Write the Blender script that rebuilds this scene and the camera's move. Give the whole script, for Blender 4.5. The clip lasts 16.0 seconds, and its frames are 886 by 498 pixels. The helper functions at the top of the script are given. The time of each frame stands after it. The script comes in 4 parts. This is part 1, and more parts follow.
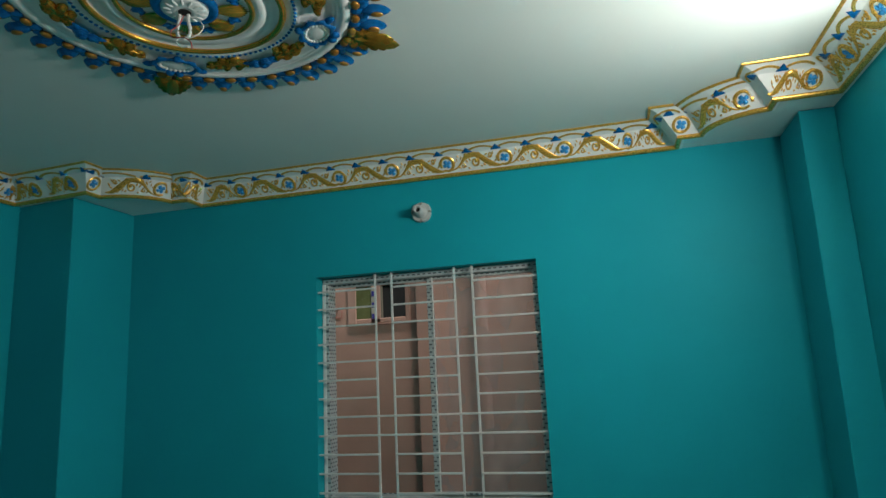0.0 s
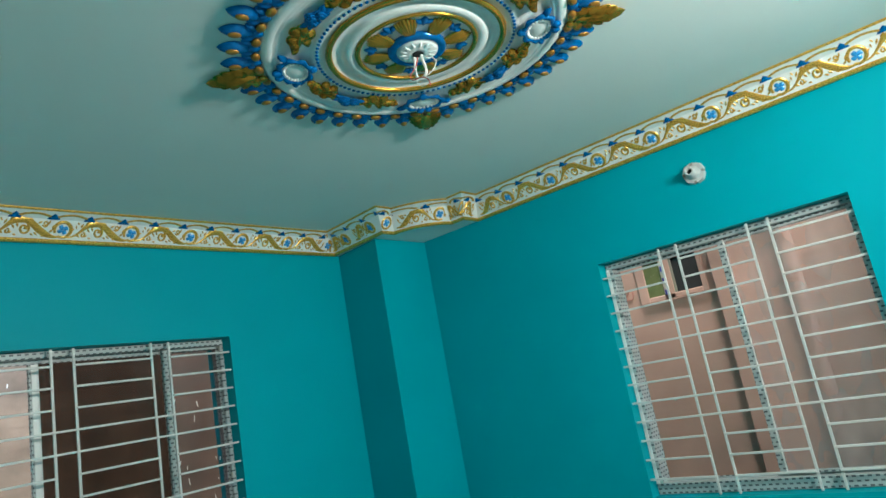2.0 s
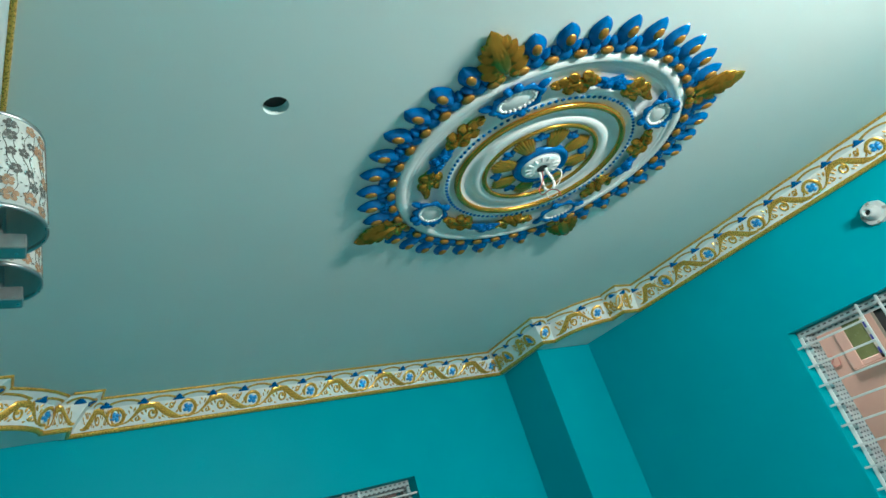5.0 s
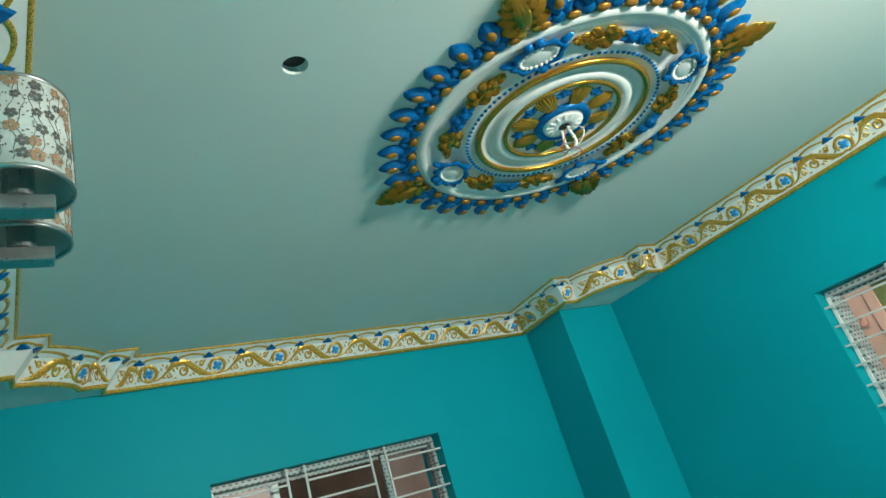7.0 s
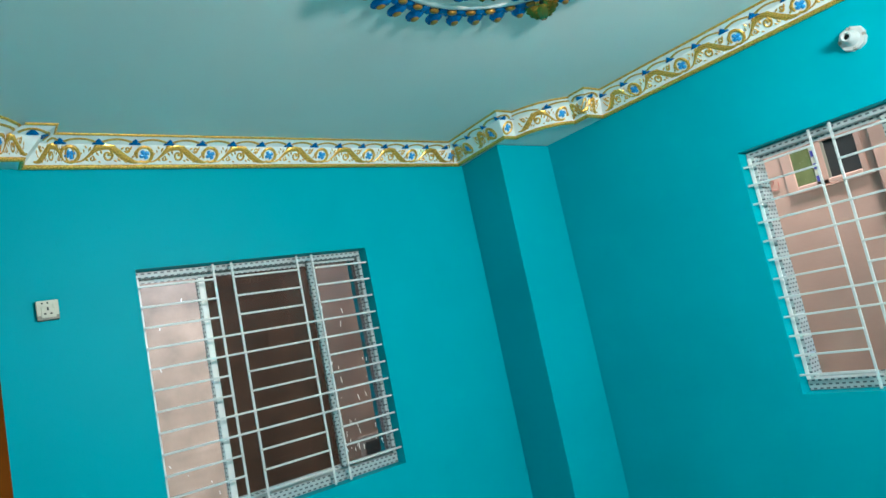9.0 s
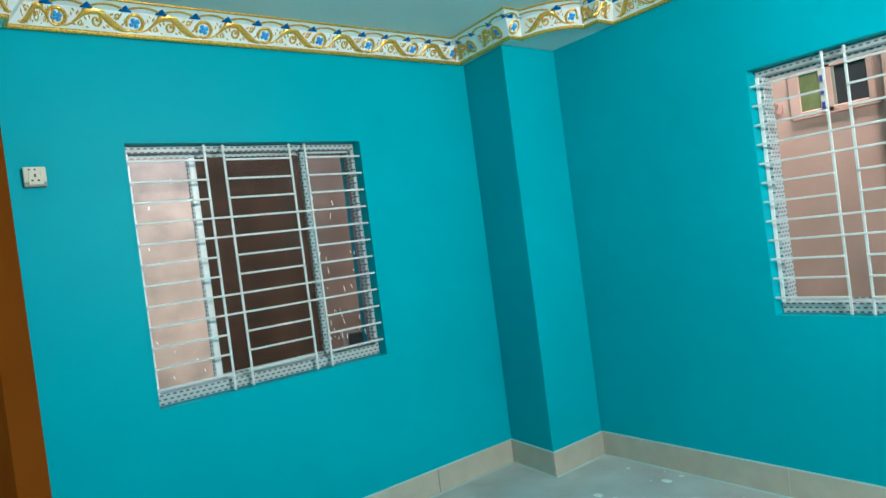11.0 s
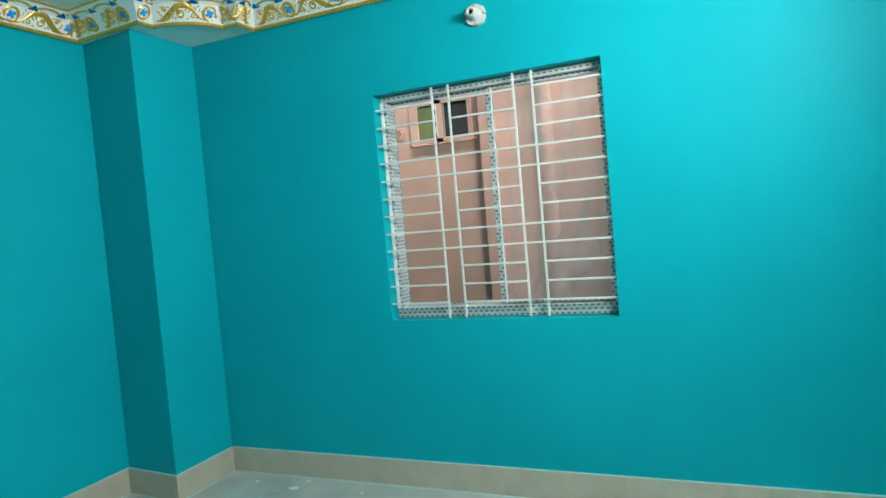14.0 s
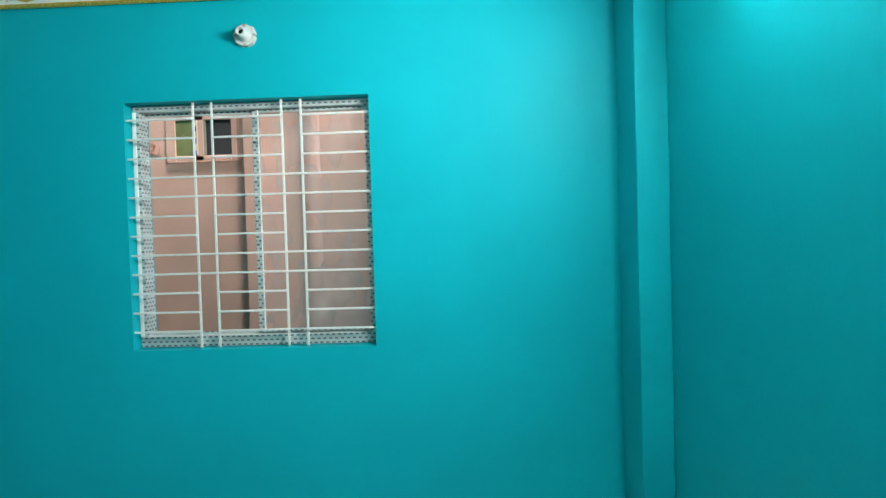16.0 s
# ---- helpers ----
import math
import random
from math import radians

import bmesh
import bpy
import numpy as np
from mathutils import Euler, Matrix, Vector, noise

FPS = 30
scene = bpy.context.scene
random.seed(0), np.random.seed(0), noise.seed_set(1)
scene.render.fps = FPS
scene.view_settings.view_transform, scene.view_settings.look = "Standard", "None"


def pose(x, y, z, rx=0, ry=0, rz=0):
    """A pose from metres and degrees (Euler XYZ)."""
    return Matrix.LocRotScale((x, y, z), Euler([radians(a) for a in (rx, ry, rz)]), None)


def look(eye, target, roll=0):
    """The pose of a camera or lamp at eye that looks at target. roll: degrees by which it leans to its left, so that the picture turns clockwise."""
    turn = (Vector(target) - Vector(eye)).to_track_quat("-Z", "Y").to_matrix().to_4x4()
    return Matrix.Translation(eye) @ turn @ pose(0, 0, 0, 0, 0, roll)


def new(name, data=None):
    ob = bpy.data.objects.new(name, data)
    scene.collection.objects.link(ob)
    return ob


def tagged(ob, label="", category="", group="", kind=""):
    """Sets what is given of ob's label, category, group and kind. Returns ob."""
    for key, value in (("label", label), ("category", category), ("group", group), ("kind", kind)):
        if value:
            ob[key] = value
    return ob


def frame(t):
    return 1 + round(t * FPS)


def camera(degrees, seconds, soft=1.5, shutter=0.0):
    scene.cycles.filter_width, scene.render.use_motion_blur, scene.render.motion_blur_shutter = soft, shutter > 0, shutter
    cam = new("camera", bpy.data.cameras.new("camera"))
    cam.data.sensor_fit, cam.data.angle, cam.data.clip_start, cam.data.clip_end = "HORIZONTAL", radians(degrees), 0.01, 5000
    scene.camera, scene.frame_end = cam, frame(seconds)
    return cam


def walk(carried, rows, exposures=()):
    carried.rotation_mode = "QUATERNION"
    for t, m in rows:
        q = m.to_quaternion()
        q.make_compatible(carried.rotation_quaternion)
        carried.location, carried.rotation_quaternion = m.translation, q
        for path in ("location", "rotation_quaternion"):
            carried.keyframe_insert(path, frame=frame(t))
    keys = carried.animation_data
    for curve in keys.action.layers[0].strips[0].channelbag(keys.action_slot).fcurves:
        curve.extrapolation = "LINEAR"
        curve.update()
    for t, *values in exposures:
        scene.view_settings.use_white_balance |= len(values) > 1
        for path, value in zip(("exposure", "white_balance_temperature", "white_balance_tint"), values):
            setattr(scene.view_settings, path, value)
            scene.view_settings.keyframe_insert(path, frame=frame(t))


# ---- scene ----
cam = camera(69.3, 16.0)
PATH = [
    (0, (0.345, -3.227, 1.619), (-0.143, -1.324, 1.989), -2.7),
    (0.5, (0.362, -3.222, 1.629), (-0.315, -1.377, 1.999), -3.8),
    (1, (0.372, -3.223, 1.645), (-0.512, -1.465, 2.004), -6.4),
    (1.5, (0.377, -3.206, 1.645), (-0.687, -1.557, 2.034), -8.0),
    (2, (0.381, -3.199, 1.641), (-0.868, -1.696, 2.066), -10.5),
    (2.5, (0.387, -3.183, 1.627), (-0.985, -1.807, 2.101), -13.7),
    (3, (0.376, -3.174, 1.626), (-1.06, -1.879, 2.135), -15.3),
    (3.5, (0.385, -3.17, 1.636), (-1.07, -1.944, 2.251), -17.3),
    (4, (0.396, -3.178, 1.654), (-1.006, -1.961, 2.397), -17.8),
    (4.2, (0.379, -3.191, 1.69), (-0.994, -1.966, 2.474), -18.7),
    (6.3, (0.396, -3.194, 1.7), (-1.079, -2.132, 2.536), -18.5),
    (6.5, (0.387, -3.195, 1.706), (-1.082, -2.12, 2.533), -18.7),
    (7, (0.389, -3.19, 1.685), (-1.114, -2.105, 2.437), -17.8),
    (7.5, (0.377, -3.178, 1.649), (-1.159, -2.062, 2.277), -15.9),
    (8, (0.365, -3.193, 1.628), (-1.187, -2.048, 2.156), -14.5),
    (8.5, (0.366, -3.201, 1.599), (-1.197, -2.017, 1.997), -12.8),
    (9, (0.365, -3.207, 1.567), (-1.203, -1.991, 1.82), -11.7),
    (9.2, (0.364, -3.207, 1.553), (-1.203, -1.978, 1.743), -11.6),
    (11.3, (0.354, -3.212, 1.494), (-1.226, -1.987, 1.446), -6.7),
    (11.5, (0.395, -3.18, 1.473), (-1.164, -1.928, 1.417), -6.3),
    (12, (0.393, -3.169, 1.458), (-1.03, -1.765, 1.392), -5.9),
    (12.5, (0.4, -3.141, 1.464), (-0.88, -1.606, 1.379), -5.8),
    (13, (0.4, -3.129, 1.459), (-0.719, -1.474, 1.367), -5.6),
    (13.5, (0.418, -3.114, 1.457), (-0.541, -1.361, 1.369), -5.3),
    (14, (0.449, -3.095, 1.448), (-0.338, -1.258, 1.36), -4.9),
    (14.5, (0.476, -3.095, 1.441), (-0.102, -1.184, 1.337), -4.0),
    (15, (0.464, -3.102, 1.455), (0.118, -1.134, 1.355), -4.1),
    (15.5, (0.463, -3.115, 1.484), (0.262, -1.127, 1.407), -3.2),
    (16, (0.462, -3.117, 1.472), (0.385, -1.119, 1.419), -1.7),
]
walk(cam, [(t, look(e, g, r)) for t, e, g, r in PATH],
     exposures=((0.0, 1.88, 7000, 9), (0.5, 2.32, 7100, 7), (1.0, 2.72, 7150, 7), (1.5, 2.9, 6950, 7), (2.0, 3.0, 6700, 4), (2.5, 3.12, 6200, 2), (3.0, 3.32, 6150, 2), (3.5, 3.36, 6150, 2), (4.2, 3.27, 6200, 3),
                (6.3, 3.12, 7050, 2), (7.0, 3.13, 7050, 2), (7.5, 3.32, 6450, 4), (8.0, 3.53, 6400, 6), (9.0, 3.64, 6350, 6), (11.5, 3.69, 6400, 7), (13.0, 3.62, 6650, 7), (14.5, 3.5, 6700, 7), (16.0, 3.5, 6650, 8)))

# ---- world and lamps ----
world = bpy.data.worlds.new("world")
scene.world = world
world.use_nodes = True
wn = world.node_tree.nodes
sky = wn.new("ShaderNodeTexSky")
sky.sky_type = "NISHITA"
sky.sun_disc = False
sky.sun_elevation, sky.sun_rotation = radians(70), radians(135)
wn["Background"].inputs["Strength"].default_value = 0.15
world.node_tree.links.new(sky.outputs["Color"], wn["Background"].inputs["Color"])
sun = new("sun", bpy.data.lights.new("sun", "SUN"))
sun.data.energy, sun.data.angle, sun.data.color = 1.25, radians(20), (1, 0.95, 0.90)
sun.matrix_world = look((0, 0, 10), (-0.242, 0.242, 9.06))
LAMP_POWER = 84.0

# ---- plan, in metres ----
XW, XE, YN, YS = -2.84, 1.335, 0.0, -3.335   # inner faces of the walls
ZS, ZC = 2.635, 2.757                        # underside of cornice, ceiling
COL_W = (-2.425, -0.46)                      # column in the north-west corner
COL_W_BACK = -0.42                           # where its south face, a little out of square, meets the west wall
COL_E = (1.195, -0.33)                       # column in the north-east corner
ROSE = (-0.824, -1.693)


def south(x):
    """Inner face of the south wall, which stands a little out of square."""
    return -3.318 + 0.046 * (x + 0.527)



# ---- materials ----
def material(name, color, rough=0.5, metal=0.0, var=0.06, scale=6.0, bump=0.0, bump_scale=80.0, fine=True, coat=0.0, spec=0.5,
             per_object=0.0):
    m = bpy.data.materials.new(name)
    m.use_nodes = True
    nt = m.node_tree
    b = nt.nodes["Principled BSDF"]
    b.inputs["Roughness"].default_value = rough
    b.inputs["Metallic"].default_value = metal
    b.inputs["Coat Weight"].default_value = coat
    b.inputs["Specular IOR Level"].default_value = spec
    tc = nt.nodes.new("ShaderNodeTexCoord")
    n1 = nt.nodes.new("ShaderNodeTexNoise")
    n1.inputs["Scale"].default_value, n1.inputs["Detail"].default_value = scale, 5
    nt.links.new(tc.outputs["Object"], n1.inputs["Vector"])
    mix = nt.nodes.new("ShaderNodeMix")
    mix.data_type = "RGBA"
    lo = [c * (1 - var) for c in color]
    hi = [min(1, c * (1 + var)) for c in color]
    mix.inputs["A"].default_value, mix.inputs["B"].default_value = (*lo, 1), (*hi, 1)
    ramp = nt.nodes.new("ShaderNodeMapRange")
    ramp.inputs["From Min"].default_value, ramp.inputs["From Max"].default_value = 0.3, 0.7
    nt.links.new(n1.outputs["Fac"], ramp.inputs["Value"])
    nt.links.new(ramp.outputs["Result"], mix.inputs["Factor"])
    out = mix.outputs["Result"]
    if per_object:
        oi = nt.nodes.new("ShaderNodeObjectInfo")
        mr = nt.nodes.new("ShaderNodeMapRange")
        mr.inputs["To Min"].default_value, mr.inputs["To Max"].default_value = 1 - per_object, 1 + per_object
        hsv = nt.nodes.new("ShaderNodeHueSaturation")
        nt.links.new(oi.outputs["Random"], mr.inputs["Value"])
        nt.links.new(mr.outputs["Result"], hsv.inputs["Value"])
        nt.links.new(out, hsv.inputs["Color"])
        out = hsv.outputs["Color"]
    nt.links.new(out, b.inputs["Base Color"])
    if fine:
        n2 = nt.nodes.new("ShaderNodeTexNoise")
        n2.inputs["Scale"].default_value, n2.inputs["Detail"].default_value = bump_scale, 3
        nt.links.new(tc.outputs["Object"], n2.inputs["Vector"])
        rr = nt.nodes.new("ShaderNodeMapRange")
        rr.inputs["To Min"].default_value, rr.inputs["To Max"].default_value = max(0, rough - 0.08), min(1, rough + 0.08)
        nt.links.new(n2.outputs["Fac"], rr.inputs["Value"])
        nt.links.new(rr.outputs["Result"], b.inputs["Roughness"])
        if bump:
            bp = nt.nodes.new("ShaderNodeBump")
            bp.inputs["Strength"].default_value, bp.inputs["Distance"].default_value = bump, 0.002
            nt.links.new(n2.outputs["Fac"], bp.inputs["Height"])
            nt.links.new(bp.outputs["Normal"], b.inputs["Normal"])
    return m


TEAL = material("teal wall paint", (0.001, 0.37, 0.435), 0.5, spec=0.08, var=0.04, scale=1.6, bump=0.12, bump_scale=60)
CEIL = material("white ceiling paint", (0.71, 0.80, 0.775), 0.6, spec=0.2, var=0.02, scale=1.2, bump=0.08, bump_scale=50)
PLASTER = material("white moulded plaster", (0.84, 0.87, 0.85), 0.35, var=0.03, scale=30, bump=0.1, bump_scale=150)
GOLD = material("gold paint", (0.78, 0.45, 0.09), 0.28, metal=0.62, var=0.08, scale=30, bump=0.06, bump_scale=220)
GOLD_DULL = material("dull bronze gold paint", (0.42, 0.20, 0.035), 0.30, metal=0.5, var=0.2, scale=60, bump=0.12, bump_scale=220)
ROSE_GOLD = material("deep gold paint", (0.66, 0.34, 0.05), 0.22, metal=0.8, var=0.12, scale=25, fine=False)
BLUE = material("metallic blue paint", (0.002, 0.16, 0.46), 0.13, metal=0.4, var=0.2, scale=60, bump=0.08, bump_scale=220)
SKIRT = material("beige skirting tile", (0.47, 0.44, 0.36), 0.35, var=0.07, scale=9, bump=0.05, per_object=0.04)
GROUT = material("grey grout", (0.33, 0.31, 0.27), 0.8)
WHITE_METAL = material("white painted steel", (0.64, 0.67, 0.66), 0.4, var=0.05, scale=40)
CREAM = material("cream plastic", (0.60, 0.55, 0.43), 0.35, var=0.03, scale=30)
TAUPE = material("taupe plastic", (0.27, 0.24, 0.19), 0.4, var=0.05, scale=30)
PVC = material("white plastic", (0.86, 0.86, 0.84), 0.35, var=0.03, scale=30)
DARK = material("dark hole", (0.02, 0.02, 0.02), 0.8)
WOOD = material("varnished brown wood", (0.085, 0.024, 0.003), 0.45, var=0.3, scale=9, bump=0.2, bump_scale=40, spec=0.0)
SALMON = material("salmon outside paint", (0.53, 0.315, 0.25), 0.75, var=0.10, scale=3, bump=0.4, bump_scale=40)
SALMON_B = material("greyish outside plaster", (0.25, 0.188, 0.148), 0.8, var=0.30, scale=4.5, bump=0.4, bump_scale=40)
LIGHT_BLUE = material("light blue paint", (0.04, 0.34, 0.74), 0.25, metal=0.15, var=0.2, scale=80)
STEEL = material("brushed steel", (0.45, 0.46, 0.46), 0.3, metal=0.9, var=0.1, scale=50)
CONCRETE = material("grey concrete", (0.25, 0.24, 0.22), 0.9, var=0.2, scale=4)


# ---- building helpers ----
def link(name, bm, mat, parent=None, label="", smooth=False):
    me = bpy.data.meshes.new(name)
    bm.normal_update()
    bm.to_mesh(me)
    bm.free()
    for m in (mat if isinstance(mat, (list, tuple)) else [mat]):
        me.materials.append(m)
    if smooth:
        for p in me.polygons:
            p.use_smooth = True
    ob = new(name, me)
    if parent:
        ob.parent = parent
    if label:
        tagged(ob, label)
    return ob


def part(name, bm, mat, parent, label="", smooth=False):
    return link(name, bm, mat, parent, label, smooth)


def share(name, me, m, parent, label=""):
    ob = new(name, me)
    ob.parent = parent
    ob.matrix_basis = m
    if label:
        tagged(ob, label)
    return ob


def thing(name, m, label, category, group="", kind=""):
    ob = new(name)
    ob.empty_display_size = 0.05
    ob.matrix_basis = m
    return tagged(ob, label, category, group, kind)


def add_box(bm, x0, x1, y0, y1, z0, z1, bevel=0.0, m=None):
    r = bmesh.ops.create_cube(bm, size=1)
    vs = r["verts"]
    for v in vs:
        v.co = Vector(((x0 + x1) / 2 + v.co.x * (x1 - x0), (y0 + y1) / 2 + v.co.y * (y1 - y0), (z0 + z1) / 2 + v.co.z * (z1 - z0)))
        if m:
            v.co = m @ v.co
    if bevel:
        es = list({e for v in vs for e in v.link_edges})
        bmesh.ops.bevel(bm, geom=es, offset=bevel, segments=1, affect="EDGES")


def box(name, x0, x1, y0, y1, z0, z1, mat, parent=None, bevel=0.0, label=""):
    bm = bmesh.new()
    add_box(bm, x0, x1, y0, y1, z0, z1, bevel)
    return link(name, bm, mat, parent, label)


def add_cyl(bm, m, r0, r1, h, n=16, caps=True):
    bmesh.ops.create_cone(bm, cap_ends=caps, segments=n, radius1=r0, radius2=r1, depth=h, matrix=m)


def lathe(bm, profile, n=48, m=None, close=False, mats=None):
    rings = []
    for r, z in profile:
        ring = []
        for i in range(n):
            a = 2 * math.pi * i / n
            p = Vector((r * math.cos(a), r * math.sin(a), z))
            ring.append(bm.verts.new(m @ p if m else p))
        rings.append(ring)
    pairs = list(zip(rings, rings[1:])) + ([(rings[-1], rings[0])] if close else [])
    for k, (a, b) in enumerate(pairs):
        for i in range(n):
            f = bm.faces.new((a[i], a[(i + 1) % n], b[(i + 1) % n], b[i]))
            f.smooth = True
            if mats:
                f.material_index = mats[k]


def tube(bm, pts, r, n=6, m=None, flat=1.0):
    """A round rod along points; r is a number or one radius a point."""
    pts = [Vector(p) for p in pts]
    rings = []
    up = Vector((0, 0, 1))
    for i, p in enumerate(pts):
        d = (pts[min(i + 1, len(pts) - 1)] - pts[max(i - 1, 0)]).normalized()
        s = d.cross(up)
        if s.length < 1e-3:
            s = d.cross(Vector((1, 0, 0)))
        s.normalize()
        t = s.cross(d)
        rad = r[i] if isinstance(r, (list, tuple)) else r
        ring = []
        for k in range(n):
            a = 2 * math.pi * k / n
            q = p + s * (rad * math.cos(a)) + t * (rad * flat * math.sin(a))
            ring.append(bm.verts.new(m @ q if m else q))
        rings.append(ring)
    for a, b in zip(rings, rings[1:]):
        for k in range(n):
            bm.faces.new((a[k], a[(k + 1) % n], b[(k + 1) % n], b[k])).smooth = True
    bm.faces.new(rings[0][::-1])
    bm.faces.new(rings[-1])


def pierced(bm, us, vs, holes, t0, t1, put):
    """A slab in the u-v plane with rectangular holes at cells of the cut lines; put(u, v, t) gives the place."""
    verts = {}

    def V(i, j, k):
        if (i, j, k) not in verts:
            verts[i, j, k] = bm.verts.new(put(us[i], vs[j], (t0, t1)[k]))
        return verts[i, j, k]
    nu, nv = len(us) - 1, len(vs) - 1
    solid = lambda i, j: 0 <= i < nu and 0 <= j < nv and (i, j) not in holes
    for i in range(nu):
        for j in range(nv):
            if not solid(i, j):
                continue
            bm.faces.new((V(i, j, 0), V(i + 1, j, 0), V(i + 1, j + 1, 0), V(i, j + 1, 0)))
            bm.faces.new((V(i, j, 1), V(i, j + 1, 1), V(i + 1, j + 1, 1), V(i + 1, j, 1)))
            for di, dj, a, b in ((-1, 0, (i, j + 1), (i, j)), (1, 0, (i + 1, j), (i + 1, j + 1)),
                                 (0, -1, (i, j), (i + 1, j)), (0, 1, (i + 1, j + 1), (i, j + 1))):
                if not solid(i + di, j + dj):
                    bm.faces.new((V(*a, 0), V(*a, 1), V(*b, 1), V(*b, 0)))
    bmesh.ops.recalc_face_normals(bm, faces=bm.faces)


# ---- the shell of the room ----
WN = (-1.215, 0.0, 0.925, 2.153)       # opening in the north wall: x0, x1, z0, z1
WW = (-2.53, -1.285, 0.90, 2.142)   # opening in the west wall: y0, y1, z0, z1
DOOR = (0.20, 1.10, 2.14)
TH = 0.25
bm = bmesh.new()
pierced(bm, (XW - TH, WN[0], WN[1], XE + TH), (0, WN[2], WN[3], 2.8), {(1, 1)}, YN, YN + TH, lambda u, v, t: (u, t, v))
wall_north = tagged(link("wall_north", bm, TEAL), "teal painted wall with a grilled window", "wall", kind="structure")
bm = bmesh.new()
pierced(bm, (YS - 0.1, WW[0], WW[1], YN), (0, WW[2], WW[3], 2.8), {(1, 1)}, XW, XW - TH, lambda u, v, t: (t, u, v))
wall_west = tagged(link("wall_west", bm, TEAL), "teal painted wall with a grilled sliding window", "wall", kind="structure")
bm = bmesh.new()
pierced(bm, (XW - TH, DOOR[0], DOOR[1], XE + TH), (0, 0.001, DOOR[2], 2.8), {(1, 0), (1, 1)}, YS, YS - TH, lambda u, v, t: (u, t, v))
for v in bm.verts:
    if v.co.y > YS - 0.1:
        v.co.y = south(v.co.x)
wall_south = tagged(link("wall_south", bm, TEAL), "teal painted wall with a doorway", "wall", kind="structure")
wall_east = tagged(box("wall_east", XE, XE + TH, YS, YN, 0, 2.8, TEAL), "plain teal painted wall", "wall", kind="structure")
for nm, x0, x1, y0 in (("column_west", XW, COL_W[0], COL_W[1]), ("column_east", COL_E[0], XE, COL_E[1])):
    column = box(nm, x0, x1, y0, YN, 0, ZS, TEAL, bevel=0.004)
    if nm == "column_west":
        for v in column.data.vertices:
            if v.co.y < -0.2:
                v.co.y += (COL_W_BACK - y0) * (x1 - v.co.x) / (x1 - x0)
    tagged(column, "teal painted square corner column", "column", kind="structure")
tagged(box("ceiling", XW - TH, XE + TH, YS - TH, YN + TH, 2.80, 2.88, CEIL), "white slab over the room", "ceiling", kind="structure")
# suspended ceiling with a round hole near the south wall
HOLE, HOLE_R = (-0.73, -2.634), 0.032
bm = bmesh.new()
n = 24
circ = [(HOLE[0] + HOLE_R * math.cos(2 * math.pi * i / n), HOLE[1] + HOLE_R * math.sin(2 * math.pi * i / n)) for i in range(n)]
sq = []
for i in range(n):
    a = 2 * math.pi * i / n
    k = 0.2 / max(abs(math.cos(a)), abs(math.sin(a)))
    sq.append((HOLE[0] + k * math.cos(a), HOLE[1] + k * math.sin(a)))
lo = [bm.verts.new((*p, ZC)) for p in circ]
hi = [bm.verts.new((*p, ZC + 0.03)) for p in circ]
so = [bm.verts.new((*p, ZC)) for p in sq]
for i in range(n):
    j = (i + 1) % n
    bm.faces.new((lo[i], lo[j], so[j], so[i]))
    bm.faces.new((lo[j], lo[i], hi[i], hi[j]))
x0, x1, y0, y1 = HOLE[0] - 0.2, HOLE[0] + 0.2, HOLE[1] - 0.2, HOLE[1] + 0.2
for a in ((XW, x0, YS - 0.1, YN), (x1, XE, YS - 0.1, YN), (x0, x1, YS - 0.1, y0), (x0, x1, y1, YN)):
    bm.faces.new([bm.verts.new((x, y, ZC)) for x, y in ((a[0], a[2]), (a[0], a[3]), (a[1], a[3]), (a[1], a[2]))])
add_box(bm, XW, XE, YS - 0.1, YN, ZC + 0.03, ZC + 0.04)
bmesh.ops.recalc_face_normals(bm, faces=bm.faces)
tagged(link("ceiling_board", bm, CEIL), "white painted ceiling board with a cut hole", "ceiling", kind="structure")
# thin black sheet stands in for the shade inside the hole
box("hole_shade", HOLE[0] - 0.05, HOLE[0] + 0.05, HOLE[1] - 0.05, HOLE[1] + 0.05, ZC + 0.024, ZC + 0.028, DARK,
    bpy.data.objects["ceiling_board"], label="black sheet standing in for shade in the ceiling hole")

# unseen walls and cover added behind the doorway to keep sky light out
for nm, b_ in (("sky_block_west", (XW - TH, XW, YS - 3, YS - TH, 0, 2.8)), ("sky_block_east", (XE, XE + TH, YS - 3, YS - TH, 0, 2.8)),
               ("sky_block_south", (XW - TH, XE + TH, YS - 3.2, YS - 3, -0.12, 2.8))):
    tagged(box(nm, *b_, TEAL), "unseen teal wall added behind the doorway to block sky light", "wall", kind="structure")
tagged(box("sky_block_top", XW - TH, XE + TH, YS - 3.2, YS - TH, 2.80, 2.88, CEIL), "unseen white cover added behind the doorway to block sky light", "ceiling", kind="structure")

# floor: pale, dusty, with smears of plaster
FLOOR = material("dusty pale floor", (0.43, 0.47, 0.455), 0.35, var=0.16, scale=4, bump=0.25, bump_scale=25)
tagged(box("floor", XW - TH, XE + TH, YS - 3, YN + TH, -0.12, 0, FLOOR), "pale dusty tiled floor with plaster stains", "floor", kind="structure")


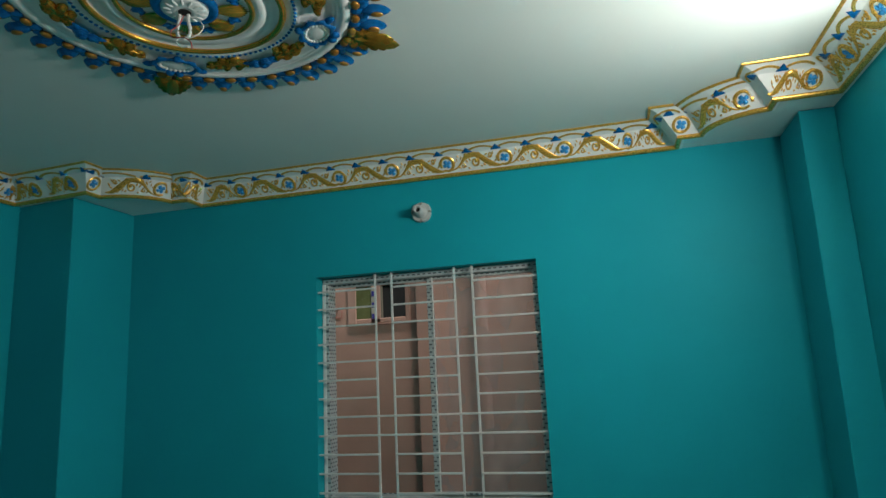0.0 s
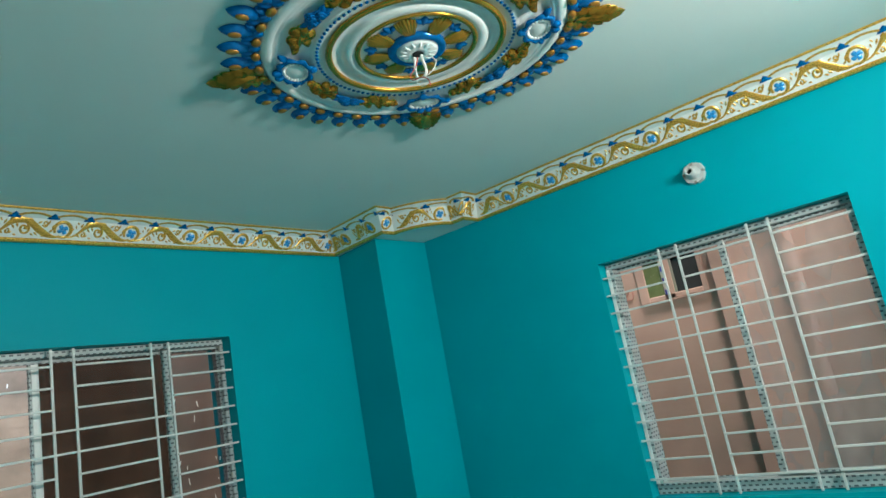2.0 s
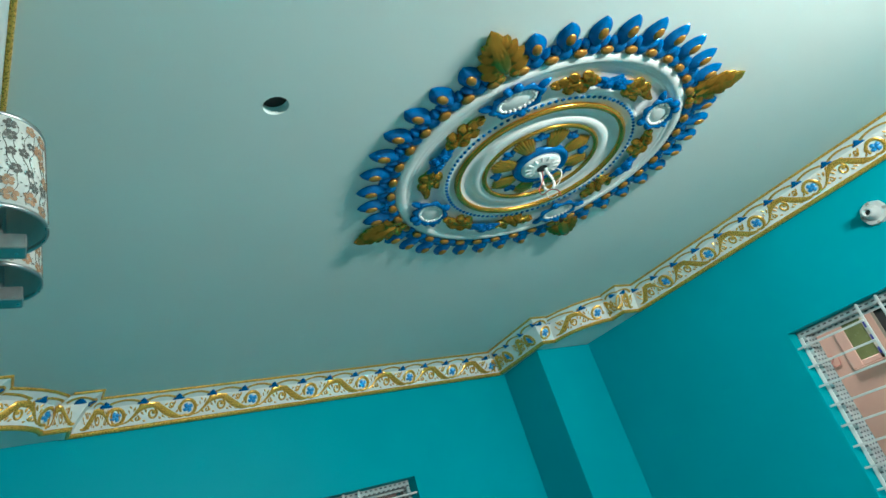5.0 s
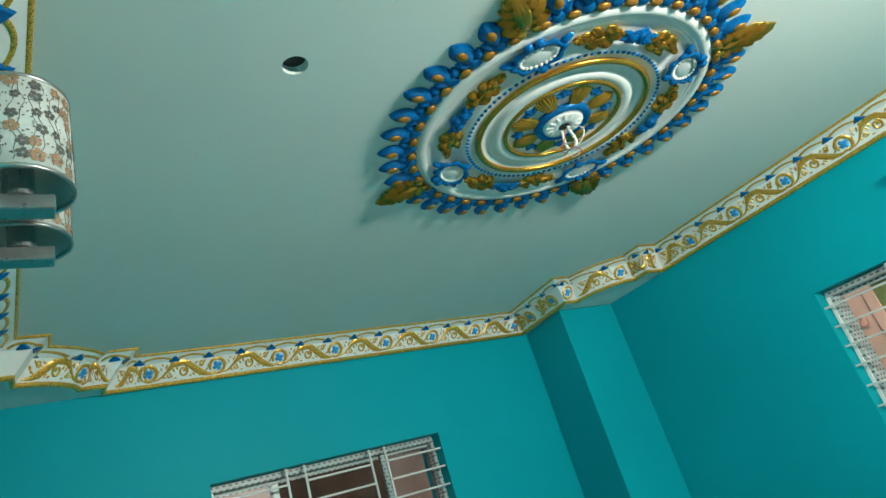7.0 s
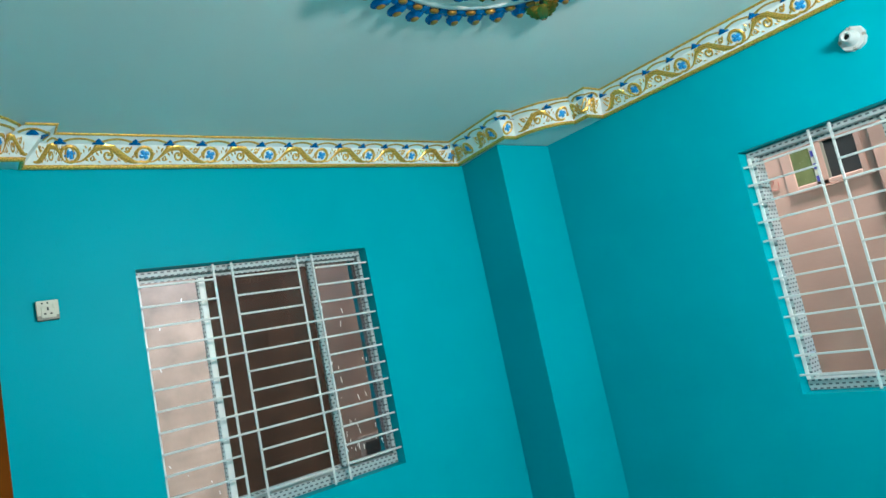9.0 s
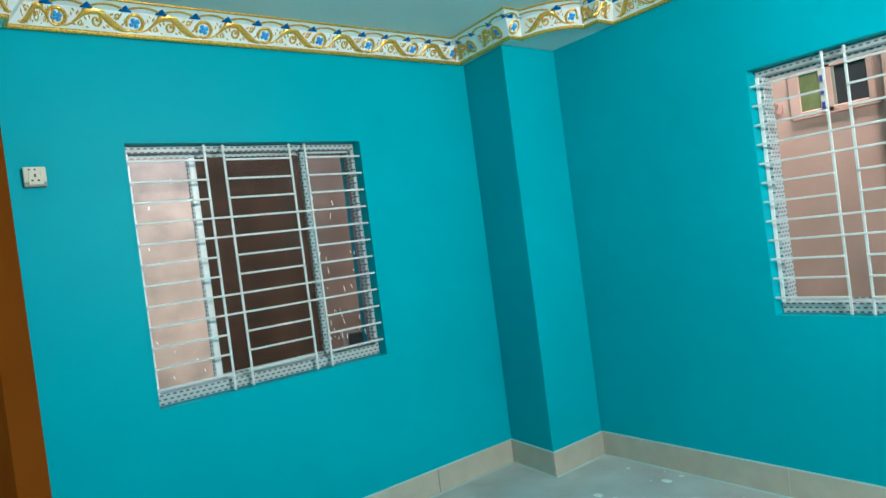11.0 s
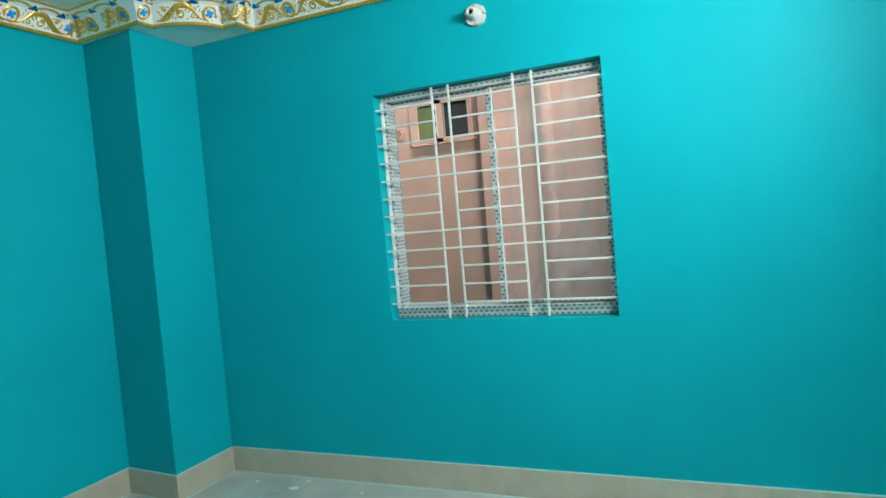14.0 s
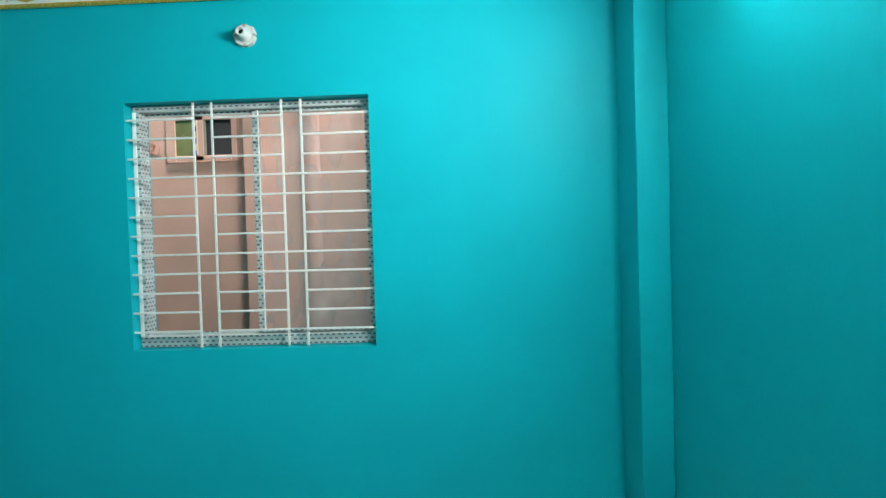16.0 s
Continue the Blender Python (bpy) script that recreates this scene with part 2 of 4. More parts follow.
# dried plaster splashes on the floor
bm = bmesh.new()
frng = random.Random(3)
for k in range(70):
    cx, cy = frng.uniform(-2.3, 1.0), -0.05 - 1.3 * frng.random() ** 1.6
    r0 = 0.006 + 0.024 * frng.random() ** 3
    vs = [bm.verts.new((cx + r0 * frng.uniform(0.7, 1.5) * math.cos(a * 0.785), cy + r0 * frng.uniform(0.6, 1.1) * math.sin(a * 0.785), 0.0)) for a in range(8)]
    top_ = [bm.verts.new((cx + (v.co.x - cx) * 0.7, cy + (v.co.y - cy) * 0.7, 0.003)) for v in vs]
    for a in range(8):
        bm.faces.new((vs[a], vs[(a + 1) % 8], top_[(a + 1) % 8], top_[a]))
    bm.faces.new(top_)
tagged(link("plaster_splashes", bm, CEIL), "dried white plaster splashes on the floor", "plaster", kind="stuff")


# ---- skirting tiles ----
JOINT = material("dark tile joint", (0.10, 0.095, 0.085), 0.9)
FILLER = material("pale filler", (0.42, 0.62, 0.60), 0.7)
skirting = thing("skirting", pose(0, 0, 0), "beige ceramic skirting tiles along the walls", "skirting", kind="structure")


def skirt(p, q, start=0.0, length=0.612, th=0.012, h=0.146):
    p, q = Vector((*p, 0)), Vector((*q, 0))
    d = (q - p).normalized()
    nrm = Vector((-d.y, d.x, 0))
    L = (q - p).length
    cuts = [0.0]
    s = start if start > 0.02 else length
    while s < L - 0.01:
        cuts.append(s)
        s += length
    cuts.append(L)
    for a, b in zip(cuts, cuts[1:]):
        bm = bmesh.new()
        m = Matrix((( d.x, nrm.x, 0, p.x), (d.y, nrm.y, 0, p.y), (0, 0, 1, 0), (0, 0, 0, 1)))
        add_box(bm, a + 0.0016, b - 0.0016, 0, th, 0, h, 0.0015, m)
        bmesh.ops.recalc_face_normals(bm, faces=bm.faces)
        part("skirting_tile", bm, SKIRT, skirting)
        if b < L - 0.01:
            bm = bmesh.new()
            add_box(bm, b - 0.0016, b + 0.0016, 0, th - 0.001, 0, h - 0.001, 0, m)
            bmesh.ops.recalc_face_normals(bm, faces=bm.faces)
            part("tile_joint", bm, JOINT, skirting, "dark joint between tiles")
        bm = bmesh.new()
        add_box(bm, a, b, 0, th + 0.001, h, h + 0.005, 0, m)
        add_box(bm, a, b, th, th + 0.012, 0, 0.003, 0, m)
        bmesh.ops.recalc_face_normals(bm, faces=bm.faces)
        part("filler_line", bm, FILLER, skirting, "pale filler along the tile edges")


skirt((XE, COL_E[1]), (COL_E[0], COL_E[1]))
skirt((COL_E[0], COL_E[1]), (COL_E[0], YN))
skirt((COL_E[0] - 0.012, YN), (COL_W[0], YN), start=COL_E[0] - 0.012 - 0.592)
skirt((COL_W[0], YN), (COL_W[0], COL_W[1] - 0.012))
skirt((COL_W[0], COL_W[1]), (XW, COL_W_BACK))
skirt((XW, COL_W_BACK - 0.012), (XW, south(XW)))
skirt((XW, south(XW)), (DOOR[0] - 0.08, south(DOOR[0] - 0.08)))
skirt((DOOR[1] + 0.08, south(DOOR[1])), (XE, south(XE)))
skirt((XE, south(XE)), (XE, COL_E[1] - 0.012))


# ---- windows ----
def film_material():
    """White frame profile under a protective film printed with small dark marks."""
    m = material("printed film on white frame", (0.46, 0.51, 0.51), 0.4, var=0.05, scale=30)
    nt = m.node_tree
    b = nt.nodes["Principled BSDF"]
    src = b.inputs["Base Color"].links[0].from_socket
    tc = nt.nodes.new("ShaderNodeTexCoord")
    sep = nt.nodes.new("ShaderNodeSeparateXYZ")
    nt.links.new(tc.outputs["Object"], sep.inputs[0])

    def math_node(op, a, b_=None):
        n_ = nt.nodes.new("ShaderNodeMath")
        n_.operation = op
        for i, v in enumerate((a, b_)):
            if v is None:
                continue
            if isinstance(v, (int, float)):
                n_.inputs[i].default_value = v
            else:
                nt.links.new(v, n_.inputs[i])
        return n_.outputs[0]
    along = math_node("ADD", sep.outputs["X"], sep.outputs["Y"])
    row = math_node("MULTIPLY", sep.outputs["Z"], 1 / 0.020)
    shift = math_node("MULTIPLY", math_node("FLOOR", row), 0.5)
    u = math_node("FRACT", math_node("ADD", math_node("MULTIPLY", along, 1 / 0.030), shift))
    v = math_node("FRACT", row)
    inu = math_node("LESS_THAN", math_node("ABSOLUTE", math_node("SUBTRACT", u, 0.5)), 0.27)
    inv = math_node("LESS_THAN", math_node("ABSOLUTE", math_node("SUBTRACT", v, 0.5)), 0.2)
    mark = math_node("MULTIPLY", inu, inv)
    mix = nt.nodes.new("ShaderNodeMix")
    mix.data_type = "RGBA"
    nt.links.new(mark, mix.inputs["Factor"])
    nt.links.new(src, mix.inputs["A"])
    mix.inputs["B"].default_value = (0.09, 0.11, 0.12, 1)
    nt.links.new(mix.outputs["Result"], b.inputs["Base Color"])
    return m


FILM = film_material()


def glass_material(name, tint, gloss, haze_amount=0.0):
    m = bpy.data.materials.new(name)
    m.use_nodes = True
    nt = m.node_tree
    nt.nodes.remove(nt.nodes["Principled BSDF"])
    tr = nt.nodes.new("ShaderNodeBsdfTransparent")
    tr.inputs["Color"].default_value = (*tint, 1)
    gl = nt.nodes.new("ShaderNodeBsdfGlossy")
    gl.inputs["Roughness"].default_value = 0.03
    fr = nt.nodes.new("ShaderNodeFresnel")
    mx = nt.nodes.new("ShaderNodeMath")
    mx.operation = "MULTIPLY"
    mx.inputs[1].default_value = gloss
    mix = nt.nodes.new("ShaderNodeMixShader")
    nt.links.new(fr.outputs[0], mx.inputs[0])
    nt.links.new(mx.outputs[0], mix.inputs[0])
    nt.links.new(tr.outputs[0], mix.inputs[1])
    nt.links.new(gl.outputs[0], mix.inputs[2])
    out = mix.outputs[0]
    # a whitish veil mixed into the glass imitates daylight on it
    if haze_amount:
        no = nt.nodes.new("ShaderNodeTexNoise")
        no.inputs["Scale"].default_value = 3.0
        amount = nt.nodes.new("ShaderNodeMath")
        amount.operation = "MULTIPLY"
        amount.inputs[1].default_value = 2 * haze_amount
        nt.links.new(no.outputs["Fac"], amount.inputs[0])
        di = nt.nodes.new("ShaderNodeBsdfDiffuse")
        di.inputs["Color"].default_value = (0.9, 0.9, 0.89, 1)
        tl = nt.nodes.new("ShaderNodeBsdfTranslucent")
        tl.inputs["Color"].default_value = (0.9, 0.9, 0.89, 1)
        half = nt.nodes.new("ShaderNodeMixShader")
        half.inputs[0].default_value = 0.9
        nt.links.new(di.outputs[0], half.inputs[1])
        nt.links.new(tl.outputs[0], half.inputs[2])
        haze = nt.nodes.new("ShaderNodeMixShader")
        nt.links.new(amount.outputs[0], haze.inputs[0])
        nt.links.new(out, haze.inputs[1])
        nt.links.new(half.outputs[0], haze.inputs[2])
        out = haze.outputs[0]
    nt.links.new(out, nt.nodes["Material Output"].inputs["Surface"])
    return m


# this pane is whitened to imitate the brighter daylight behind it
HAZY = glass_material("clear glass with daylight haze mixed in", (1.0, 0.99, 0.99), 0.8, 0.24)
SMOKE = glass_material("faintly brown glass", (0.60, 0.55, 0.54), 0.5)
BROWN = glass_material("brown tinted glass", (0.33, 0.29, 0.265), 0.35)


rng = random.Random(7)


def window(name, W, H, m, sashes, label, brown, left=0.034, bare=0.011, right=0.034):
    """A window in local axes: x along the wall, y outwards, origin at the lower corner of the opening on the inner face.
    sashes: (x0, x1, depth, glass)."""
    w = thing(name, m, label, "window", kind="structure")
    f = 0.034
    y0, y1 = 0.075, 0.165
    fr = bmesh.new()
    add_box(fr, 0.002, W - 0.002, y0, y1, 0.002, f + 0.022, 0.003)
    add_box(fr, 0.002, W - 0.002, y0, y1, H - f, H - 0.002, 0.003)
    add_box(fr, 0.002, left, y0, y1, f + 0.022, H - f, 0.003)
    add_box(fr, W - right, W - 0.002, y0, y1, f + 0.022, H - f, 0.003)
    # track ribs
    for yy in (0.128,):
        add_box(fr, f, W - f, yy, yy + 0.006, f + 0.022, f + 0.036)
        add_box(fr, f, W - f, yy, yy + 0.006, H - f - 0.018, H - f)
    part("window_frame", fr, FILM, w, "white frame profile under printed protective film")
    bm = bmesh.new()
    add_box(bm, 0.003, 0.003 + bare, y0 - 0.004, y0 + 0.002, f + 0.022, H - f, 0.001)
    part("bare_edge", bm, PVC, w, "bare white edge of the frame")
    for a, b, dy, glass, gl_, gr_ in sashes:
        s = bmesh.new()
        g = 0.016
        add_box(s, a, a + gl_, dy, dy + 0.022, f + 0.03, H - f - 0.002, 0.002)
        add_box(s, b - gr_, b, dy, dy + 0.022, f + 0.03, H - f - 0.002, 0.002)
        add_box(s, a + gl_, b - gr_, dy, dy + 0.022, f + 0.03, f + 0.045, 0.002)
        add_box(s, a + gl_, b - gr_, dy, dy + 0.022, H - f - 0.016, H - f - 0.002, 0.002)
        so_ = part("sash", s, FILM, w)
        strip = bmesh.new()
        wide = 0.030 if glass == BROWN else 0.005
        add_box(strip, a + gl_ - wide, a + gl_ + 0.001, dy - 0.004, dy + 0.002, f + 0.03, H - f - 0.002, 0.001)
        part("bare_edge", strip, PVC, so_, "bare white edge of the sash")
        p = bmesh.new()
        add_box(p, a + gl_ - 0.003, b - gr_ + 0.003, dy + 0.009, dy + 0.013, f + 0.042, H - f - 0.014)
        pane = part("pane", p, glass, so_, "brown tinted glass pane" if glass == BROWN else "clear glass pane")
        pane.visible_shadow = False
        if glass == SMOKE and brown:
            for k in range(34):
                d = bmesh.new()
                cx, cz = rng.uniform(a + g + 0.02, b - g - 0.02), f + 0.1 + (H - 0.25) * rng.random() ** 2
                hh, ww = rng.uniform(0.003, 0.018), rng.uniform(0.0009, 0.0022)
                add_box(d, cx - ww, cx + ww, dy + 0.0075, dy + 0.009, cz - hh, cz + hh, 0.0007, pose(cx, 0, cz, 0, rng.uniform(-25, 25), 0) @ pose(-cx, 0, -cz))
                part("paint_drip", d, PVC, so_)
    return w


def grille(name, W, H, m, label, at):
    """Square-bar steel grille: four uprights in two pairs and fourteen cross bars, every second pair of them carried through."""
    g = thing(name, m, label, "window grille", group="window grilles")
    y = 0.03
    ups = [a * W for a in at]
    r = 0.006
    for u in ups:
        bm = bmesh.new()
        add_box(bm, u - r, u + r, y - 0.004, y + 0.004, 0.004, H - 0.004, 0.0015)
        part("upright", bm, WHITE_METAL, g)
    nb = 12
    z0, dz = 0.088, (H - 0.088 - 0.083) / (nb - 1)
    for i in range(nb):
        z = z0 + dz * i
        through_bar = i in (3, 4, 7, 8)
        spans = [(0.0, W)] if through_bar else [(0.0, ups[0]), (ups[1], ups[2]), (ups[3], W)]
        for a, b in spans:
            bm = bmesh.new()
            add_box(bm, a, b, y - 0.014, y - 0.004, z - 0.005, z + 0.005, 0.0015)
            part("cross_bar", bm, WHITE_METAL, g)
    return g


MN = pose(WN[0], YN, WN[2])
MW = pose(XW, WW[0], WW[2], 0, 0, 90)
W1, H1 = WN[1] - WN[0], WN[3] - WN[2]
W2, H2 = WW[1] - WW[0], WW[3] - WW[2]
window("window_1", W1, H1, MN, [(0.495 * W1, W1 - 0.020, 0.108, HAZY, 0.034, 0.014)], "sliding window in a white film-wrapped frame, half open", False, 0.040, 0.019)
window("window_2", W2, H2, MW, [(0.245 * W2, 0.755 * W2, 0.134, BROWN, 0.040, 0.016), (0.732 * W2, W2 - 0.015, 0.108, SMOKE, 0.034, 0.012)],
       "sliding window with brown tinted sashes pushed to the middle", True, 0.024, 0.020, 0.024)
grille("window_grille", W1, H1, MN, "white painted steel grille in the north window opening", (0.275, 0.352, 0.640, 0.719))
grille("window_grille", W2, H2, MW, "white painted steel grille in the west window opening", (0.294, 0.370, 0.659, 0.732))

# ---- lamp on the east wall ----
def emission(name, color, strength):
    m = bpy.data.materials.new(name)
    m.use_nodes = True
    b = m.node_tree.nodes["Principled BSDF"]
    b.inputs["Base Color"].default_value = (0.9, 0.9, 0.9, 1)
    b.inputs["Emission Color"].default_value = (*color, 1)
    b.inputs["Emission Strength"].default_value = strength
    return m


BULB = emission("glowing bulb", (1.0, 0.98, 0.965), LAMP_POWER)


HOLDER = material("off-white plastic", (0.54, 0.57, 0.56), 0.4, var=0.05, scale=40)


def lamp_holder(m, label):
    """Round white batten holder: eight-notched base, neck and socket; local z points out of the wall."""
    h = thing("lamp_holder", m, label, "lamp holder")
    bm = bmesh.new()
    n_ = 96
    top, bot = [], []
    for i in range(n_):
        a = 2 * math.pi * i / n_
        r = 0.0575 - 0.003 * abs(math.sin(4 * a)) - 0.011 * (abs(math.cos(2 * a)) ** 40)
        bot.append(bm.verts.new((r * math.cos(a), r * math.sin(a), 0)))
        top.append(bm.verts.new((r * 0.93 * math.cos(a), r * 0.93 * math.sin(a), 0.022)))
    for i in range(n_):
        j = (i + 1) % n_
        bm.faces.new((bot[i], bot[j], top[j], top[i]))
    bm.faces.new(top)
    part("base", bm, HOLDER, h)
    bm = bmesh.new()
    lathe(bm, [(0.034, 0.022), (0.031, 0.034), (0.024, 0.042), (0.0215, 0.084), (0.0195, 0.087), (0.014, 0.085), (0.014, 0.06), (0.0005, 0.06)], 28)
    part("socket", bm, HOLDER, h)
    for a in range(4):
        bm = bmesh.new()
        add_box(bm, 0.040, 0.052, -0.007, 0.007, 0.0, 0.0235, 0.002, pose(0, 0, 0, 0, 0, 90 * a))
        part("notch", bm, GROUT, h, "grey screw notch")
    bm = bmesh.new()
    add_cyl(bm, pose(0, 0, 0.062), 0.013, 0.013, 0.004, 16)
    part("contact_well", bm, DARK, h, "dark socket opening")
    return h


lamp_holder(pose(-0.59, YN, 2.455, 90, 0, 0), "white plastic batten lamp holder above the window, empty")

# wall tube light on the east wall, just outside the view
tube_light = thing("tube_light", pose(XE, -1.63, 2.38), "slim white batten light on the east wall, lit", "batten light")
bm = bmesh.new()
add_box(bm, -0.034, 0, -0.50, 0.50, -0.019, 0.019, 0.004)
part("batten", bm, PVC, tube_light)
for sgn in (1, -1):
    bm = bmesh.new()
    add_box(bm, -0.044, -0.034, sgn * 0.492 - 0.008, sgn * 0.492 + 0.008, -0.019, 0.019, 0.003)
    part("end_cap", bm, PVC, tube_light)
bm = bmesh.new()
ra, rb = [], []
for i in range(9):
    a = radians(90 + 22.5 * i)
    x_, z_ = -0.036 + 0.004 * math.cos(a), 0.016 * math.sin(a)
    ra.append(bm.verts.new((x_, -0.483, z_)))
    rb.append(bm.verts.new((x_, 0.483, z_)))
for i in range(8):
    bm.faces.new((ra[i], ra[i + 1], rb[i + 1], rb[i])).smooth = True
bm.faces.new((ra[8], ra[0], rb[0], rb[8]))
part("diffuser", bm, BULB, tube_light, "glowing white diffuser")

# ---- outside: neighbouring walls in the gap between buildings ----
GAP = 0.53
tagged(box("ground", -40, 40, -40, 40, -0.6, -0.5, CONCRETE), "grey concrete ground between the buildings", "ground", kind="structure")
neighbour = thing("neighbour_building", pose(0, GAP, 0), "salmon painted neighbouring building with a small vent window", "building")
bm = bmesh.new()
add_box(bm, -4.5, 0.85, 0, 0.2, -0.5, 4.2)
part("wall", bm, SALMON, neighbour, "salmon painted wall")
west_building = thing("neighbour_building", pose(XW - TH - 0.75, 0, 0), "greyish pink plastered neighbouring building", "building")
bm = bmesh.new()
add_box(bm, -0.2, 0, -6, 4, -0.5, 3.4)
part("wall", bm, SALMON_B, west_building, "stained plaster wall")

# ---- door frame beside the camera ----
door_frame = thing("door_1", pose(0, 0, 0), "varnished brown wooden door frame", "door frame", kind="structure")
for a, b in ((DOOR[0] - 0.07, DOOR[0]), (DOOR[1], DOOR[1] + 0.07)):
    bm = bmesh.new()
    add_box(bm, a, b, YS - TH, YS + 0.1343, 0, DOOR[2] + 0.07, 0.006)
    part("jamb", bm, WOOD, door_frame)
bm = bmesh.new()
add_box(bm, DOOR[0], DOOR[1], YS - TH, YS + 0.1343, DOOR[2], DOOR[2] + 0.07, 0.006)
part("head", bm, WOOD, door_frame)

# ---- cornice round the room ----
def arc(cx, cy, fx, fy, n_=8):
    return [(cx + fx(math.pi / 2 * i / n_), cy + fy(math.pi / 2 * i / n_)) for i in range(n_ + 1)]


sin_, cos_ = math.sin, math.cos
ARC_NE = arc(1.095, -0.14, lambda a: -0.245 * sin_(a), lambda a: -0.235 * cos_(a))
ARC_NW = arc(-2.33, -0.14, lambda a: 0.275 * cos_(a), lambda a: -0.24 * sin_(a))
ARC_SW = arc(-2.735, -3.29, lambda a: 0.165 * sin_(a), lambda a: 0.235 * cos_(a))
ARC_SE = arc(1.23, -3.17, lambda a: -0.2 * cos_(a), lambda a: 0.23 * sin_(a))
NE = [(XE, -0.47), (1.095, -0.47)] + ARC_NE + [(0.755, -0.14), (0.755, YN)]
NW = [(-1.955, YN), (-1.955, -0.14)] + ARC_NW + [(-2.33, -0.475), (XW, -0.44)]
SW = [(XW, -2.956), (-2.735, -2.956)] + ARC_SW + [(-2.47, -3.29), (-2.47, south(-2.47))]
SE = [(0.905, south(0.905)), (0.905, -3.17)] + ARC_SE + [(1.23, -2.84), (XE, -2.84)]
LINE = [Vector((*p, 0)) for p in NE + NW + SW + SE]


def bead(p, q, flat=0.7, n_=6):
    """Points of a rounded bead from p to q, bulging into the room."""
    (o0, z0), (o1, z1) = p, q
    om, zm, do, dz = (o0 + o1) / 2, (z0 + z1) / 2, (o1 - o0) / 2, (z1 - z0) / 2
    return [(om - do * math.cos(math.pi * i / n_) + dz * flat * math.sin(math.pi * i / n_),
             zm - dz * math.cos(math.pi * i / n_) - do * flat * math.sin(math.pi * i / n_)) for i in range(n_ + 1)]


LOW_BEAD = bead((0.014, ZS - 0.004), (0.036, ZS + 0.010))
TOP_BEAD = bead((0.149, ZS + 0.114), (0.160, ZC), 0.6)
PROFILE = [(0.0, ZS)] + LOW_BEAD + [(0.098, ZS + 0.090)] + TOP_BEAD
PROFILE_MAT = [0] + [1] * 6 + [0, 0] + [1] * 6
LOWER, UPPER = 7, 8                          # the two ornamented faces


def mitre(i, o):
    p, a, b = LINE[i], LINE[i - 1], LINE[(i + 1) % len(LINE)]
    d0, d1 = (p - a).normalized(), (b - p).normalized()
    n0, n1 = Vector((-d0.y, d0.x, 0)), Vector((-d1.y, d1.x, 0))
    k = (n0 + n1) / (1 + n0.dot(n1))
    # along the west side the face stands a little steeper
    lean = Vector((-0.018 if p.x < -1 else 0.0, 0, 0))
    return p + k * o + lean * (o / 0.16)


cornice = thing("cornice", pose(0, 0, 0), "white plaster cornice with gold scrolls and blue flowers", "cornice", kind="structure")
bm = bmesh.new()
rows_ = [[bm.verts.new(mitre(i, o) + Vector((0, 0, z))) for o, z in PROFILE] for i in range(len(LINE))]
for i in range(len(LINE)):
    a, b = rows_[i], rows_[(i + 1) % len(LINE)]
    for k in range(len(PROFILE) - 1):
        f = bm.faces.new((a[k], b[k], b[k + 1], a[k + 1]))
        f.material_index = PROFILE_MAT[k]
bmesh.ops.recalc_face_normals(bm, faces=bm.faces)
part("moulding", bm, [PLASTER, GOLD], cornice, "white moulding edged with gold beads")
for chain, corner in ((NE, (XE, YN)), (NW, (XW, YN)), (SW, (XW, south(XW))), (SE, (XE, south(XE)))):
    bm = bmesh.new()
    bm.faces.new([bm.verts.new((x, y, ZS + 0.002)) for x, y in chain + [corner]])
    bmesh.ops.triangulate(bm, faces=bm.faces)
    part("soffit", bm, CEIL, cornice, "white soffit of the stepped corner")


def smooth_path(pts, per=3):
    pts = [np.array(p, float) for p in pts]
    out = []
    for i in range(len(pts) - 1):
        p0, p1, p2, p3 = pts[max(i - 1, 0)], pts[i], pts[i + 1], pts[min(i + 2, len(pts) - 1)]
        for k in range(per):
            t = k / per
            out.append(0.5 * (2 * p1 + (p2 - p0) * t + (2 * p0 - 5 * p1 + 4 * p2 - p3) * t * t + (3 * p1 - p0 - 3 * p2 + p3) * t ** 3))
    out.append(pts[-1])
    return out


def stroke(bm, pts, h, warp=None, per=3):
    """A ridged strip of relief; points are (u, v, width)."""
    ps = smooth_path(pts, per)
    prev = None
    for i, p in enumerate(ps):
        a, b = ps[max(i - 1, 0)], ps[min(i + 1, len(ps) - 1)]
        d = np.array((b[0] - a[0], b[1] - a[1]))
        d = d / (np.hypot(*d) + 1e-9)
        nx, ny = -d[1], d[0]
        w = max(p[2] * 1.85, 0.0012) / 2
        tri = [(p[0] + nx * w, p[1] + ny * w, -0.001), (p[0] + nx * w * 0.35, p[1] + ny * w * 0.35, h),
               (p[0] - nx * w * 0.35, p[1] - ny * w * 0.35, h * 0.8), (p[0] - nx * w, p[1] - ny * w, -0.001)]
        vs = [bm.verts.new(warp(*q) if warp else q) for q in tri]
        if prev:
            for k in range(3):
                bm.faces.new((prev[k + 1], prev[k], vs[k], vs[k + 1])).smooth = True
        prev = vs


def relief(bm, pts, h, warp=None, per=3):
    """A stroke of the lower band, which is taller than the drawing."""
    stroke(bm, [(u, v * 1.3 + 0.004, w * 1.05) for u, v, w in pts], h, warp, per)


PERIOD = 0.31


